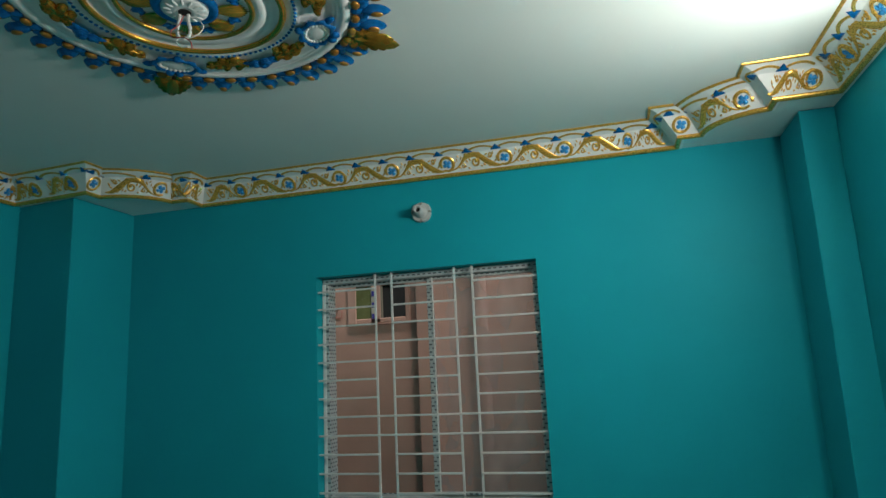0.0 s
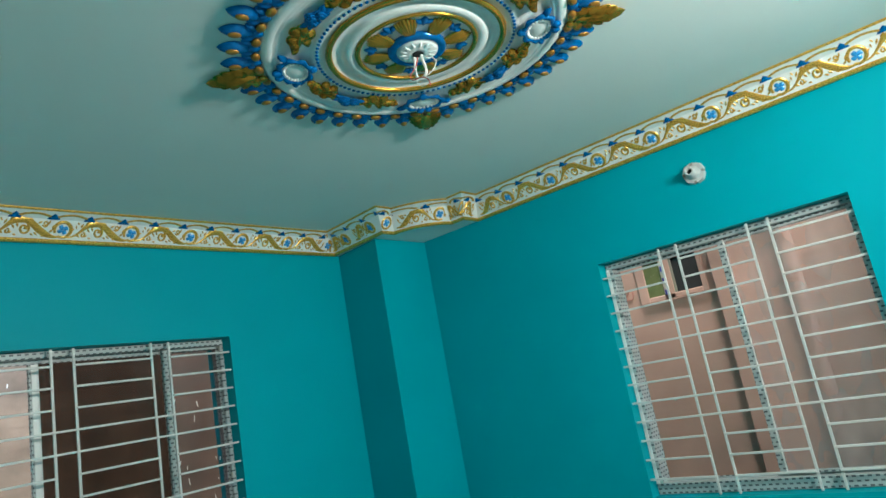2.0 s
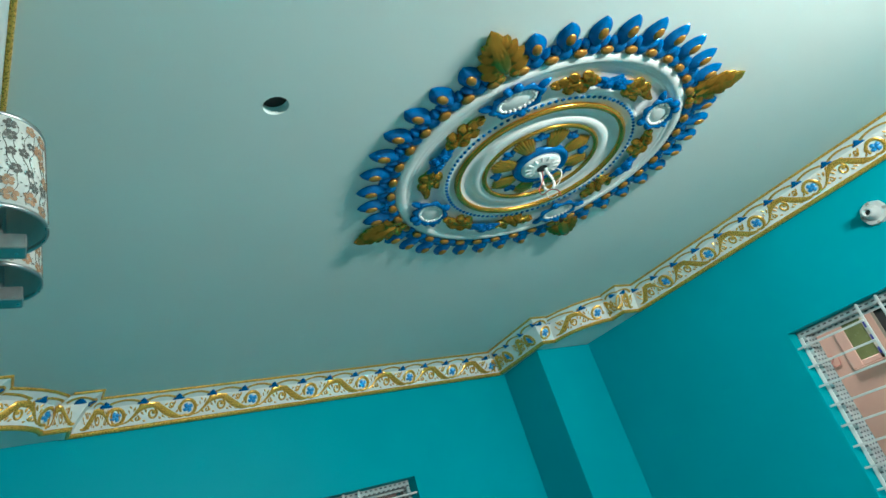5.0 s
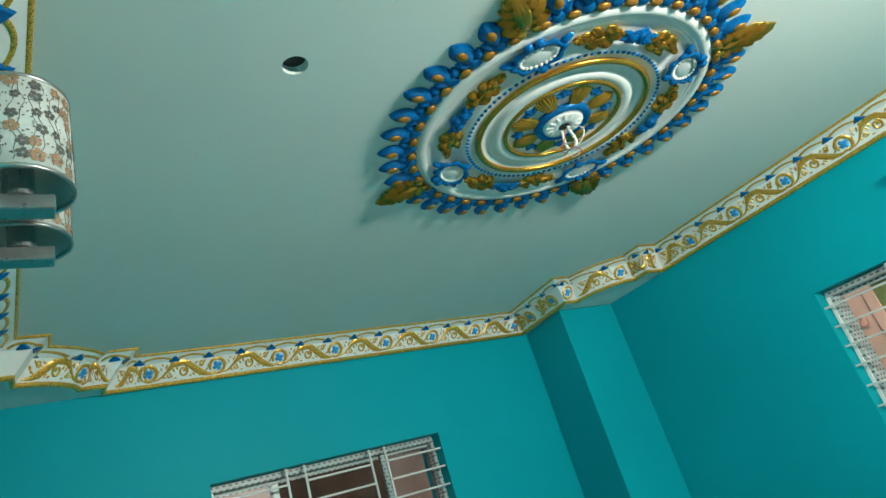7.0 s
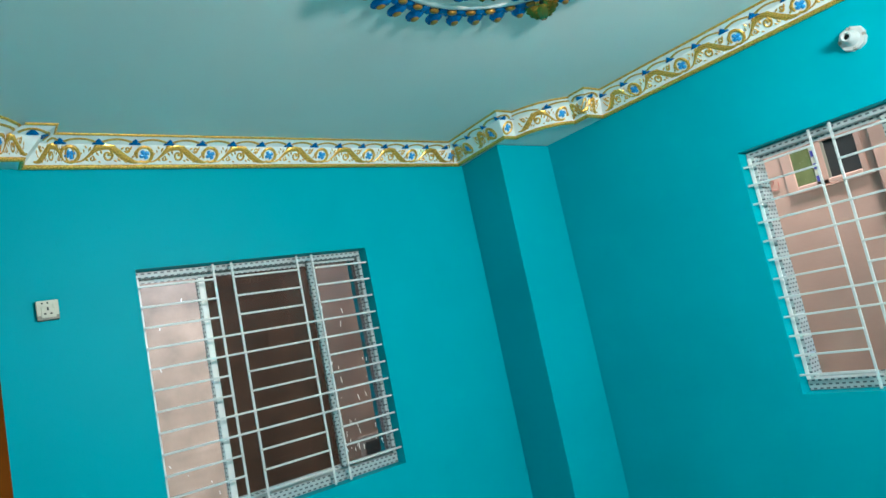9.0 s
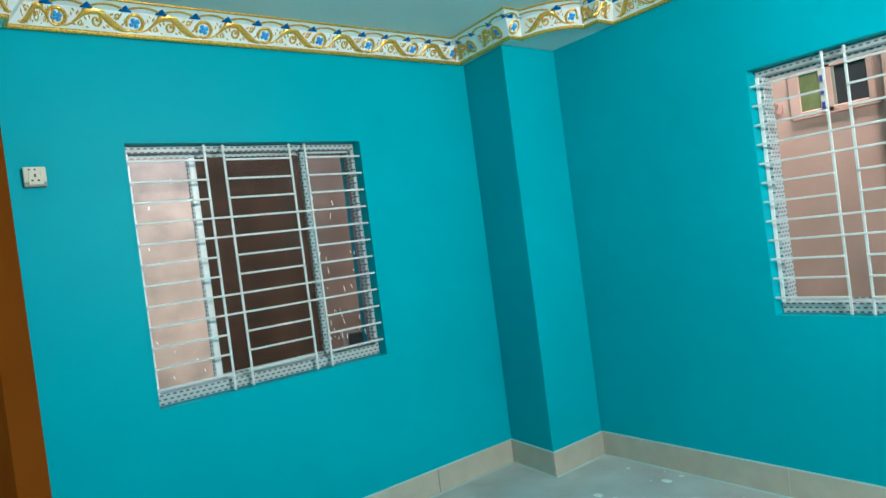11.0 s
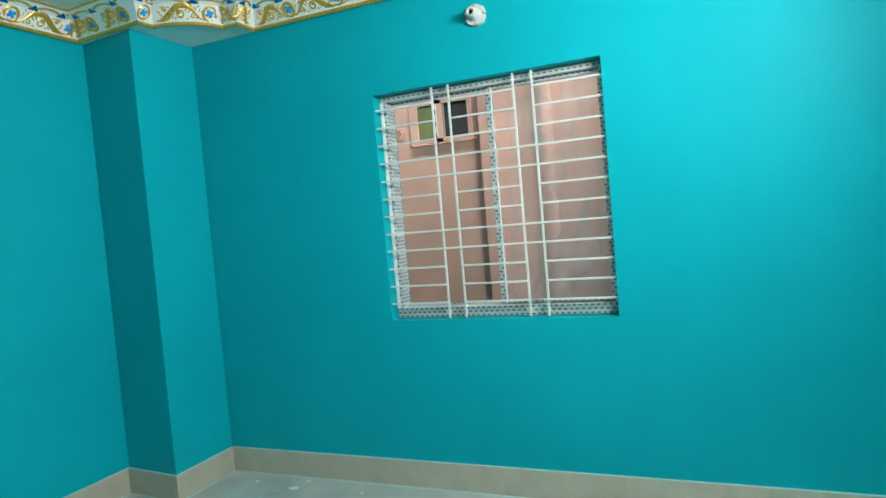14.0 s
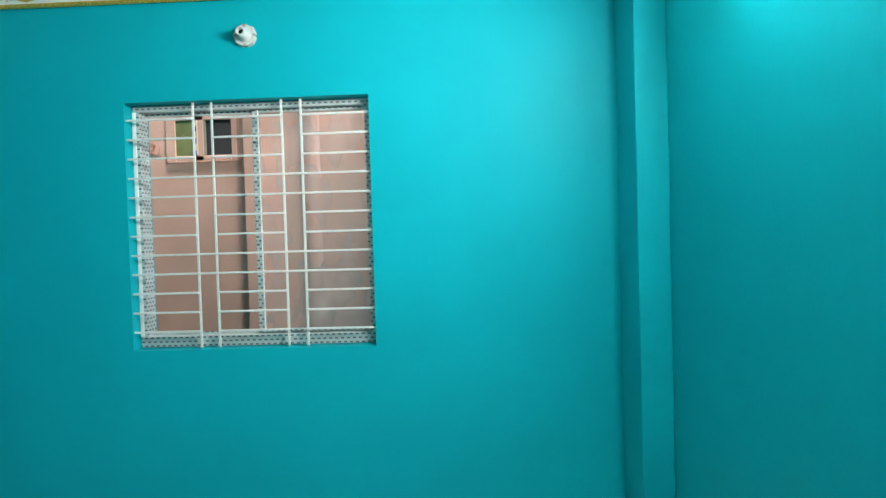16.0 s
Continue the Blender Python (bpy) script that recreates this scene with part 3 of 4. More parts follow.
def scroll_bm(warp=None, k=1.0):
    """One repeat of the gold scroll: ring, stem, leafy arch, curl, leaflets and drops."""
    bm = bmesh.new()
    K = lambda pts: [(u * k, v, w) for u, v, w in pts]
    main = [(0.012, -0.032, 0.003), (0.045, -0.027, 0.005), (0.075, -0.008, 0.007), (0.098, 0.012, 0.012), (0.128, 0.024, 0.017),
            (0.160, 0.024, 0.016), (0.186, 0.012, 0.017), (0.212, -0.007, 0.019), (0.242, -0.023, 0.016), (0.272, -0.031, 0.009),
            (0.300, -0.030, 0.004)]
    relief(bm, K(main), 0.0055, warp)
    curl = []
    for i in range(9):
        a = radians(60 - 55 * i)
        r = 0.023 - 0.0021 * i
        curl.append((0.153 + r * cos_(a), -0.006 + r * sin_(a), 0.006 if i < 7 else 0.010))
    relief(bm, K(curl), 0.005, warp, 2)
    for cu, cv, r0, a0, sg in ((0.236, 0.016, 0.013, 200, 1), (0.088, -0.018, 0.011, 90, -1)):
        relief(bm, K([(cu + (r0 - 0.0013 * i) * cos_(radians(a0 + sg * 60 * i)), cv + (r0 - 0.0013 * i) * sin_(radians(a0 + sg * 60 * i)), 0.0045) for i in range(7)]), 0.0045, warp, 2)
    ring = []
    for i in range(11):
        a = radians(-125 + 33 * i)
        ring.append((0.035 * cos_(a), -0.003 + 0.029 * sin_(a), 0.0065 + 0.003 * sin_(math.pi * i / 10)))
    relief(bm, ring, 0.006, warp, 2)
    # leaflets: place, length, angle, width
    for u, v, l, a, w in ((0.098, -0.022, 0.018, 20, 0.007), (0.118, -0.030, 0.014, -10, 0.006), (0.080, 0.016, 0.020, 60, 0.006),
                          (0.064, 0.024, 0.014, 130, 0.005), (0.056, 0.010, 0.014, 100, 0.004), (0.215, 0.020, 0.018, 30, 0.006),
                          (0.238, 0.010, 0.016, -20, 0.006), (0.262, -0.010, 0.018, 40, 0.006), (0.185, -0.026, 0.016, 150, 0.006),
                          (0.110, 0.000, 0.018, -50, 0.006), (0.126, 0.006, 0.016, -70, 0.006), (0.200, -0.022, 0.018, -35, 0.006),
                          (0.228, -0.030, 0.016, -15, 0.005), (0.252, 0.022, 0.016, 70, 0.005), (0.044, 0.000, 0.012, 45, 0.004),
                          (0.104, 0.026, 0.026, 55, 0.009), (0.132, 0.034, 0.022, 35, 0.008), (0.176, 0.028, 0.024, -5, 0.009),
                          (0.198, -0.002, 0.026, -75, 0.009), (0.224, -0.012, 0.024, 55, 0.009), (0.250, -0.026, 0.022, 20, 0.008),
                          (0.270, 0.004, 0.020, 75, 0.007), (0.066, -0.022, 0.020, -30, 0.007)):
        c, s = cos_(radians(a)) * l / 2, sin_(radians(a)) * l / 2
        relief(bm, [(u * k - c, v - s, 0.001), (u * k, v, w), (u * k + c, v + s, 0.001)], 0.0042, warp, 2)
    return bm


def ring_bm():
    bm = bmesh.new()
    relief(bm, [(0.035 * cos_(radians(30 * i)), -0.003 + 0.028 * sin_(radians(30 * i)), 0.008) for i in range(13)], 0.006, None, 2)
    return bm


def flower_bm(warp=None):
    """A pinwheel of four bent petals."""
    bm = bmesh.new()
    for i in range(4):
        a = radians(90 * i + 20)
        pts = [(0.001 * cos_(a), 0.001 * sin_(a), 0.005)]
        for r, t, w in ((0.008, 0.30, 0.010), (0.014, 0.12, 0.013), (0.0195, -0.30, 0.003)):
            pts.append((1.1 * r * cos_(a + t), 0.85 * r * sin_(a + t), w))
        relief(bm, [(u, v - 0.003, w) for u, v, w in pts], 0.006, warp, 2)
    return bm


def crest_bm(warp=None):
    bm = bmesh.new()
    w, h, b = 0.036, 0.041, -0.029
    outline = [(-w, b), (w, b), (0.027, b + 0.016), (0.015, b + 0.026), (0, b + h), (-0.015, b + 0.026), (-0.027, b + 0.016)]
    base = [bm.verts.new(warp(u, v, -0.001) if warp else (u, v, -0.001)) for u, v in outline]
    top = [bm.verts.new(warp(u * 0.6, b + 0.006 + (v - b) * 0.6, 0.006) if warp else (u * 0.6, b + 0.006 + (v - b) * 0.6, 0.006)) for u, v in outline]
    for i in range(7):
        j = (i + 1) % 7
        bm.faces.new((base[i], base[j], top[j], top[i]))
    bm.faces.new(top)
    return bm


def wave_bm(warp=None, P=PERIOD / 2):
    bm = bmesh.new()
    pts = []
    for i in range(7):
        t = i / 6
        pts.append((0.008 + (P - 0.016) * t, -0.016 + 0.022 * sin_(math.pi * t) ** 0.8, 0.0085))
    stroke(bm, pts, 0.0035, warp, 2)
    return bm


def mesh_of(bm, name, mat):
    me = bpy.data.meshes.new(name)
    bm.normal_update()
    bm.to_mesh(me)
    bm.free()
    me.materials.append(mat)
    return me


RING_ME = mesh_of(ring_bm(), "ring", GOLD)
SCROLL_ME, FLOWER_ME = mesh_of(scroll_bm(), "scroll", GOLD), mesh_of(flower_bm(), "flower", LIGHT_BLUE)
CREST_ME, WAVE_ME = mesh_of(crest_bm(), "crest", BLUE), mesh_of(wave_bm(), "wave", GOLD)


def band(i, k):
    """Frame of profile face k over the straight run from corner i: matrix, length. Local x runs to the right as seen from the room."""
    (o0, z0), (o1, z1) = PROFILE[k], PROFILE[k + 1]
    om, zm = (o0 + o1) / 2, (z0 + z1) / 2
    j = (i + 1) % len(LINE)
    a, b = mitre(i, om), mitre(j, om)
    x = (a - b).normalized()
    y = (mitre(i, o1) + mitre(j, o1) - mitre(i, o0) - mitre(j, o0)) / 2 + Vector((0, 0, z1 - z0))
    y = (y - x * y.dot(x)).normalized()
    z = x.cross(y)
    m = Matrix((x, y, z)).transposed().to_4x4()
    m.translation = b + Vector((0, 0, zm))
    return m, (b - a).length


# ornament of the long runs: first flower, its spacing, first crest, its spacing
RUNS = {len(NE) - 1: (0.244, 0.3075, 0.003, 0.1537), len(NE) + len(NW) - 1: (0.146, 0.3135, 0.051, 0.1552)}


def dress(i, short):
    """Puts scrolls, flowers, crests and waves on the straight run from corner i; short: the little straights beside the arcs."""
    m, L = band(i, LOWER)
    start, P, crest0, PC = RUNS.get(i, (0.2, 0.31, 0.05, 0.155))
    if L > 0.6:
        n_ = 1 + int((L - start - 0.02) / P)
        for q in range(n_):
            u = start + q * P
            share("flower", FLOWER_ME, m @ pose(u, 0, 0), cornice)
            share("scroll", SCROLL_ME, m @ pose(u, 0, 0) @ Matrix.Diagonal((min(P, L - u) / PERIOD, 1, 1, 1)), cornice)
            if q == 0:
                share("scroll", SCROLL_ME, m @ pose(u, 0, 0) @ Matrix.Diagonal((-u / PERIOD, 1, 1, 1)), cornice)
    elif L > 0.15:
        n_ = 2 if L > 0.4 else 1
        for q in range(n_):
            u = (0.30, 0.80)[q] * L if n_ == 2 else 0.72 * L
            share("flower", FLOWER_ME, m @ pose(u, 0, 0), cornice)
            share("scroll", SCROLL_ME, m @ pose(u, 0, 0) @ Matrix.Diagonal((-0.7 * L / n_ / PERIOD, 1, 1, 1)), cornice)
            share("ring", RING_ME, m @ pose(u, 0, 0), cornice)
    elif short == "scroll":
        share("scroll", SCROLL_ME, m @ pose(-0.02, 0, 0) @ Matrix.Diagonal((L / PERIOD, 1, 1, 1)), cornice)
    elif short:
        share("flower", FLOWER_ME, m @ pose(L * 0.5, 0, 0), cornice)
        share("ring", RING_ME, m @ pose(L * 0.5, 0, 0), cornice)
    m, L = band(i, UPPER)
    if L > 0.6:
        at = [crest0 + q * PC for q in range(1 + int((L - crest0) / PC))]
        for u in at:
            share("crest", CREST_ME, m @ pose(u, 0, 0) @ Matrix.Diagonal((0.85, 1, 1, 1)), cornice)
        ends = ([0.0] if at[0] > 0.03 else []) + at + ([L] if L - at[-1] > 0.03 else [])
    else:
        n_ = max(1, round(L / (PERIOD / 2)))
        ends = [L * q / n_ for q in range(n_ + 1)]
        for u in ends[1:-1] + ([0.028, L - 0.028] if L > 0.3 else [L * 0.5] if L > 0.045 else []):
            share("crest", CREST_ME, m @ pose(u, 0, 0) @ Matrix.Diagonal((0.75, 1, 1, 1)), cornice)
    for u, v in zip(ends, ends[1:]):
        share("wave", WAVE_ME, m @ pose(u, 0, 0) @ Matrix.Diagonal(((v - u) / (PERIOD / 2), 1, 1, 1)), cornice)


def dress_arc(first, count):
    """The same relief bent round an arc of the cornice that starts at corner first."""
    def warper(k):
        (o0, z0), (o1, z1) = PROFILE[k], PROFILE[k + 1]
        om, zm = (o0 + o1) / 2, (z0 + z1) / 2
        pts = [mitre(first + q, om) + Vector((0, 0, zm)) for q in range(count + 1)][::-1]
        ups = [mitre(first + q, o1) - mitre(first + q, o0) + Vector((0, 0, z1 - z0)) for q in range(count + 1)][::-1]
        cum = [0.0]
        for p, q in zip(pts, pts[1:]):
            cum.append(cum[-1] + (q - p).length)

        def warp(u, v, h):
            u = min(max(u, 0.0), cum[-1] - 1e-6)
            q = max(j for j in range(len(cum)) if cum[j] <= u)
            q = min(q, len(pts) - 2)
            t = (u - cum[q]) / (cum[q + 1] - cum[q])
            p = pts[q].lerp(pts[q + 1], t)
            d0 = (pts[q + 1] - pts[q]).normalized()
            d1 = (pts[min(q + 2, len(pts) - 1)] - pts[min(q + 1, len(pts) - 2)]).normalized()
            d = d0.lerp(d1, t).normalized()
            y = ups[q].lerp(ups[q + 1], t)
            y = (y - d * y.dot(d)).normalized()
            return p + y * v + d.cross(y) * h
        return warp, cum[-1]
    w2, L2 = warper(LOWER)
    part("flower", flower_bm(lambda u, v, h: w2(0.80 * L2 + u, v, h)), LIGHT_BLUE, cornice)
    part("scroll", scroll_bm(lambda u, v, h: w2(0.80 * L2 - u, v, h), 0.78 * L2 / PERIOD), GOLD, cornice)
    w3, L3 = warper(UPPER)
    for q in range(2):
        part("wave", wave_bm(lambda u, v, h: w3(q * L3 / 2 + u * L3 / PERIOD, v, h)), GOLD, cornice)
        part("crest", crest_bm(lambda u, v, h: w3(q * L3 / 2 + 0.04 + u, v, h)), BLUE, cornice)


arcs_at = (2, len(NE) + 2, len(NE) + len(NW) + 2, len(NE) + len(NW) + len(SW) + 2)
for i in range(len(LINE)):
    if any(a <= i < a + 8 for a in arcs_at):
        continue
    dress(i, "scroll" if i in (arcs_at[1] - 2, arcs_at[1] - 1, arcs_at[2] - 1) else i in (arcs_at[0] + 8, arcs_at[1] + 8, arcs_at[3] + 8))
for a in arcs_at:
    dress_arc(a, 8)


# ---- ceiling rose ----
def dome_leaf(bm, L, W, h, m, tip=1.0, ribs=0, n_=7, fat=0.75, mat=0):
    """A domed leaf along +x from the origin; z is the height of the relief."""
    rows_ = []
    nc = 13 if ribs else 7
    for i in range(n_ + 1):
        s = i / n_
        w = W / 2 * max(0.0, sin_(math.pi * min(1, (0.12 + 0.88 * s)) ** tip)) ** fat if i < n_ else 0.0
        zc = h * (sin_(math.pi * min(0.95, 0.15 + 0.8 * s)) ** 0.7) if i < n_ else 0.0
        row = []
        for k in range(nc):
            c = -1 + 2 * k / (nc - 1)
            z = zc * (1 - c * c)
            if ribs:
                z += zc * 0.32 * (1 if k % 2 else -0.5) * min(1, 2 * s) * (1 if s < 0.9 else 0.3)
            row.append(bm.verts.new(m @ Vector((L * s + (0.06 * L * abs(c) if i == 0 else 0), w * c, z - 0.001))))
        rows_.append(row)
    for a, b in zip(rows_, rows_[1:]):
        for k in range(nc - 1):
            f = bm.faces.new((a[k], b[k], b[k + 1], a[k + 1]))
            f.smooth = True
            f.material_index = mat


def blob(bm, m, sx, sy, sz, n_=8):
    r = bmesh.ops.create_uvsphere(bm, u_segments=n_, v_segments=max(4, n_ // 2 + 1), radius=1, matrix=m @ Matrix.Diagonal((sx, sy, sz, 1)))
    for v in r["verts"]:
        for f in v.link_faces:
            f.smooth = True


# local z points down into the room
MR = Matrix.Translation((ROSE[0], ROSE[1], ZC)) @ pose(0, 0, 0, 180, 0, 40.6) @ Matrix.Diagonal((1, 0.978, 0.66, 1))
rose = thing("ceiling_rose", MR, "round white plaster ceiling rose with gold leaves and blue buds", "ceiling rose")
polar = lambda r, a, z=0.0, turn=0.0: pose(r * cos_(radians(a)), r * sin_(radians(a)), z, 0, 0, a + turn)

bm = bmesh.new()
lathe(bm, [(0.500, 0.0), (0.502, 0.012), (0.499, 0.018), (0.492, 0.023), (0.482, 0.025), (0.473, 0.023), (0.468, 0.019), (0.466, 0.016),
           (0.460, 0.018), (0.455, 0.016), (0.453, 0.013), (0.447, 0.014), (0.443, 0.012), (0.434, 0.007), (0.424, 0.004), (0.348, 0.004), (0.343, 0.014), (0.338, 0.018), (0.314, 0.018),
           (0.312, 0.012), (0.268, 0.012), (0.262, 0.007), (0.245, 0.007), (0.241, 0.015), (0.233, 0.022), (0.222, 0.025), (0.212, 0.023), (0.204, 0.018),
           (0.188, 0.012), (0.0005, 0.012)], 96)
part("plate", bm, PLASTER, rose, "white turned plaster plate with raised rings", True)


def torus(bm, R, r, z, n_=96, k=10, rz=None):
    rz = rz or r
    lathe(bm, [(R + r * cos_(2 * math.pi * i / k), z + rz * sin_(2 * math.pi * i / k)) for i in range(k)], n_, close=True)


bm = bmesh.new()
torus(bm, 0.290, 0.011, 0.019, rz=0.013)
part("gold_ring", bm, ROSE_GOLD, rose, "thick gold ring", True)
bm = bmesh.new()
torus(bm, 0.197, 0.009, 0.020)
part("gold_ring", bm, ROSE_GOLD, rose, "thin gold ring", True)
bm = bmesh.new()
nb_ = 96
for i in range(nb_):
    blob(bm, polar(0.328, 360 * i / nb_, 0.020, 20), 0.0062, 0.0078, 0.007, 6)
tagged(part("bead_ring", bm, BLUE, rose, "ring of small blue beads"), kind="stuff")

pet = bmesh.new()
for k_ in range(-3, 4):
    dome_leaf(pet, 0.112 - 0.006 * abs(k_), 0.020, 0.017 - 0.0015 * abs(k_), pose(0, 0.003 * k_, 0, 0, 0, 5.2 * k_), tip=1.6, n_=6, fat=0.6)
dome_leaf(pet, 0.096, 0.060, 0.009, pose(0, 0, 0), tip=1.5, n_=6, fat=0.5)
PETAL_ME = mesh_of(pet, "petal", ROSE_GOLD)
lf = bmesh.new()
dome_leaf(lf, 0.046, 0.030, 0.014, pose(0.032, 0, 0), tip=1.2)
dome_leaf(lf, 0.034, 0.024, 0.014, pose(0.040, 0.004, 0, 0, 0, 52))
dome_leaf(lf, 0.034, 0.024, 0.014, pose(0.040, -0.004, 0, 0, 0, -52))
LEAF_ME = mesh_of(lf, "blue_leaf", BLUE)
for i in range(8):
    share("petal", PETAL_ME, polar(0.080, 45 * i + 10, 0.022) @ pose(0, 0, 0, 0, 4, 0), rose, "ribbed gold shell petal")
    share("blue_leaf", LEAF_ME, polar(0.100, 45 * i + 32.5, 0.012), rose)
bm = bmesh.new()
lathe(bm, [(0.098, 0.014), (0.098, 0.032), (0.093, 0.040), (0.084, 0.043), (0.074, 0.040), (0.068, 0.030)], 48)
part("hub_ring", bm, BLUE, rose, "blue hub ring", True)
bm = bmesh.new()
lathe(bm, [(0.070, 0.028), (0.068, 0.042), (0.060, 0.047), (0.046, 0.048), (0.034, 0.052), (0.020, 0.053), (0.018, 0.040), (0.0005, 0.040)], 40)
cap = part("hub_cap", bm, PLASTER, rose, "white fluted hub cap", True)
fl = bmesh.new()
dome_leaf(fl, 0.030, 0.013, 0.008, pose(0, 0, 0))
FLUTE_ME = mesh_of(fl, "flute", PLASTER)
for i in range(14):
    share("flute", FLUTE_ME, polar(0.034, 360 * i / 14, 0.047), cap)
bm = bmesh.new()
add_cyl(bm, pose(0, 0, 0.0535), 0.019, 0.019, 0.003, 16)
part("hub_hole", bm, DARK, rose, "dark hole in the hub")

# outer buds: nine between each pair of gold leaves
bd = bmesh.new()
dome_leaf(bd, 0.098, 0.066, 0.030, pose(0, 0, 0), tip=1.15, n_=10, fat=0.72)
dome_leaf(bd, 0.045, 0.034, 0.020, pose(-0.012, 0.018, 0, 0, 0, 28))
dome_leaf(bd, 0.045, 0.034, 0.020, pose(-0.012, -0.018, 0, 0, 0, -28))
blob(bd, pose(-0.012, 0, 0.008), 0.022, 0.024, 0.014, 8)
BUD_ME = mesh_of(bd, "bud", BLUE)
dr = bmesh.new()
blob(dr, pose(0.052, 0, 0.025), 0.021, 0.014, 0.010, 10)
DROP_ME = mesh_of(dr, "gold_drop", GOLD_DULL)
d2 = bmesh.new()
blob(d2, pose(0, 0, 0.012), 0.015, 0.021, 0.013, 10)
DROP2_ME = mesh_of(d2, "gold_seed", GOLD_DULL)
for qd in range(4):
    for i in range(1, 10):
        a = 90 * qd + 9 * i
        b_ = share("bud", BUD_ME, polar(0.532, a, 0.004), rose)
        share("gold_drop", DROP_ME, pose(0, 0, 0), b_)
    for i in range(10):
        a = 90 * qd + 4.5 + 9 * i
        share("gold_seed", DROP2_ME, polar(0.517, a, 0.010), rose)

# four gold pointed leaves
gl = bmesh.new()
dome_leaf(gl, 0.172, 0.070, 0.034, pose(0.0, 0, 0.004), tip=0.95, ribs=1, n_=9)
for k_, (x_, l_, a_) in enumerate(((0.0, 0.070, 66), (0.026, 0.074, 52), (0.055, 0.070, 40), (0.088, 0.055, 30))):
    for sgn in (1, -1):
        dome_leaf(gl, l_, 0.040, 0.022, pose(x_, sgn * 0.008, 0.006, 0, 0, sgn * a_), ribs=1)
for sgn in (1, -1):
    blob(gl, pose(-0.012, sgn * 0.022, 0.012), 0.018, 0.018, 0.016)
GLEAF_ME = mesh_of(gl, "gold_leaf", ROSE_GOLD)

# cartouches: scalloped blue frame, pearls and a white boss
cf = bmesh.new()
pts_, rad_ = [], []
for i in range(33):
    a = 2 * math.pi * i / 32
    wv = 1 + 0.07 * cos_(8 * a)
    pts_.append((0.050 * wv * cos_(a), 0.072 * wv * sin_(a), 0.024))
    rad_.append(0.0095 + 0.0025 * cos_(8 * a))
tube(cf, pts_, rad_, 7)
for x_, y_ in ((0.058, 0.016), (0.058, -0.016), (-0.058, 0.0)):
    blob(cf, pose(x_, y_, 0.026), 0.017, 0.016, 0.017)
for sgn in (1, -1):
    dome_leaf(cf, 0.045, 0.03, 0.02, pose(0.012, sgn * 0.068, 0.014, 0, 0, sgn * 70))
FRAME_ME = mesh_of(cf, "cartouche_frame", BLUE)
pl = bmesh.new()
for i in range(22):
    a = 2 * math.pi * i / 22
    blob(pl, pose(0.036 * cos_(a), 0.055 * sin_(a), 0.024), 0.0065, 0.0065, 0.007, 6)
PEARL_ME = mesh_of(pl, "pearls", PLASTER)
bs = bmesh.new()
blob(bs, pose(0, 0, 0.018), 0.032, 0.050, 0.010, 16)
BOSS_ME = mesh_of(bs, "boss", PLASTER)

# acanthus sprays and little roses in the white field
SPRAY = ((0.0, 0, 10, 0.05, 0.034), (0.026, 0.010, 38, 0.042, 0.028), (0.026, -0.010, -34, 0.042, 0.028), (0.045, 0, -8, 0.05, 0.036),
         (0.070, 0.010, 34, 0.04, 0.026), (0.072, -0.010, -40, 0.038, 0.026), (0.090, 0, 12, 0.046, 0.030), (0.118, 0.002, -6, 0.036, 0.024))
sp = bmesh.new()
tube(sp, [tuple(q) for q in smooth_path([(-0.004, 0.004, 0.016), (0.03, -0.004, 0.022), (0.07, 0.004, 0.022), (0.11, -0.003, 0.020), (0.15, 0.0, 0.014)], 3)], 0.008, 6)
SPRAY_ME = mesh_of(sp, "gold_spray", ROSE_GOLD)
ac = bmesh.new()
dome_leaf(ac, 0.050, 0.040, 0.025, pose(0, 0, 0), ribs=1, n_=5)
ACANTHUS_ME = mesh_of(ac, "acanthus_leaf", ROSE_GOLD)
be = bmesh.new()
blob(be, pose(0, 0, 0), 0.010, 0.009, 0.009)
BERRY_ME = mesh_of(be, "berry", ROSE_GOLD)


def spray(m):
    s_ = share("gold_spray", SPRAY_ME, m, rose, "gold acanthus spray")
    for x_, y_, a_, l_, w_ in SPRAY:
        share("acanthus_leaf", ACANTHUS_ME, pose(x_, y_, 0.008, 0, 0, a_) @ Matrix.Diagonal((l_ / 0.043, w_ / 0.033, 1, 1)), s_)
    for x_, y_ in ((0.008, 0.014), (0.060, -0.016), (0.104, 0.012), (0.150, 0.0)):
        share("berry", BERRY_ME, pose(x_, y_, 0.022), s_)


rs = bmesh.new()
for c_ in ((0, 0.022), (0, -0.022), (0.014, 0.0)):
    for r_, z_ in ((0.020, 0.018), (0.013, 0.026), (0.006, 0.032)):
        n0 = 10
        ring_ = [(c_[0] + r_ * (1 + 0.12 * cos_(5 * 2 * math.pi * i / n0)) * cos_(2 * math.pi * i / n0),
                  c_[1] + r_ * (1 + 0.12 * cos_(5 * 2 * math.pi * i / n0)) * sin_(2 * math.pi * i / n0), z_) for i in range(n0 + 1)]
        tube(rs, ring_, 0.006, 5)
    blob(rs, pose(c_[0], c_[1], 0.018), 0.017, 0.017, 0.012, 8)
for a_ in (70, 110, -70, -110):
    dome_leaf(rs, 0.05, 0.024, 0.012, pose(0, 0.02 * (1 if a_ > 0 else -1), 0.014, 0, 0, a_))
ROSETTE_ME = mesh_of(rs, "rosette", BLUE)
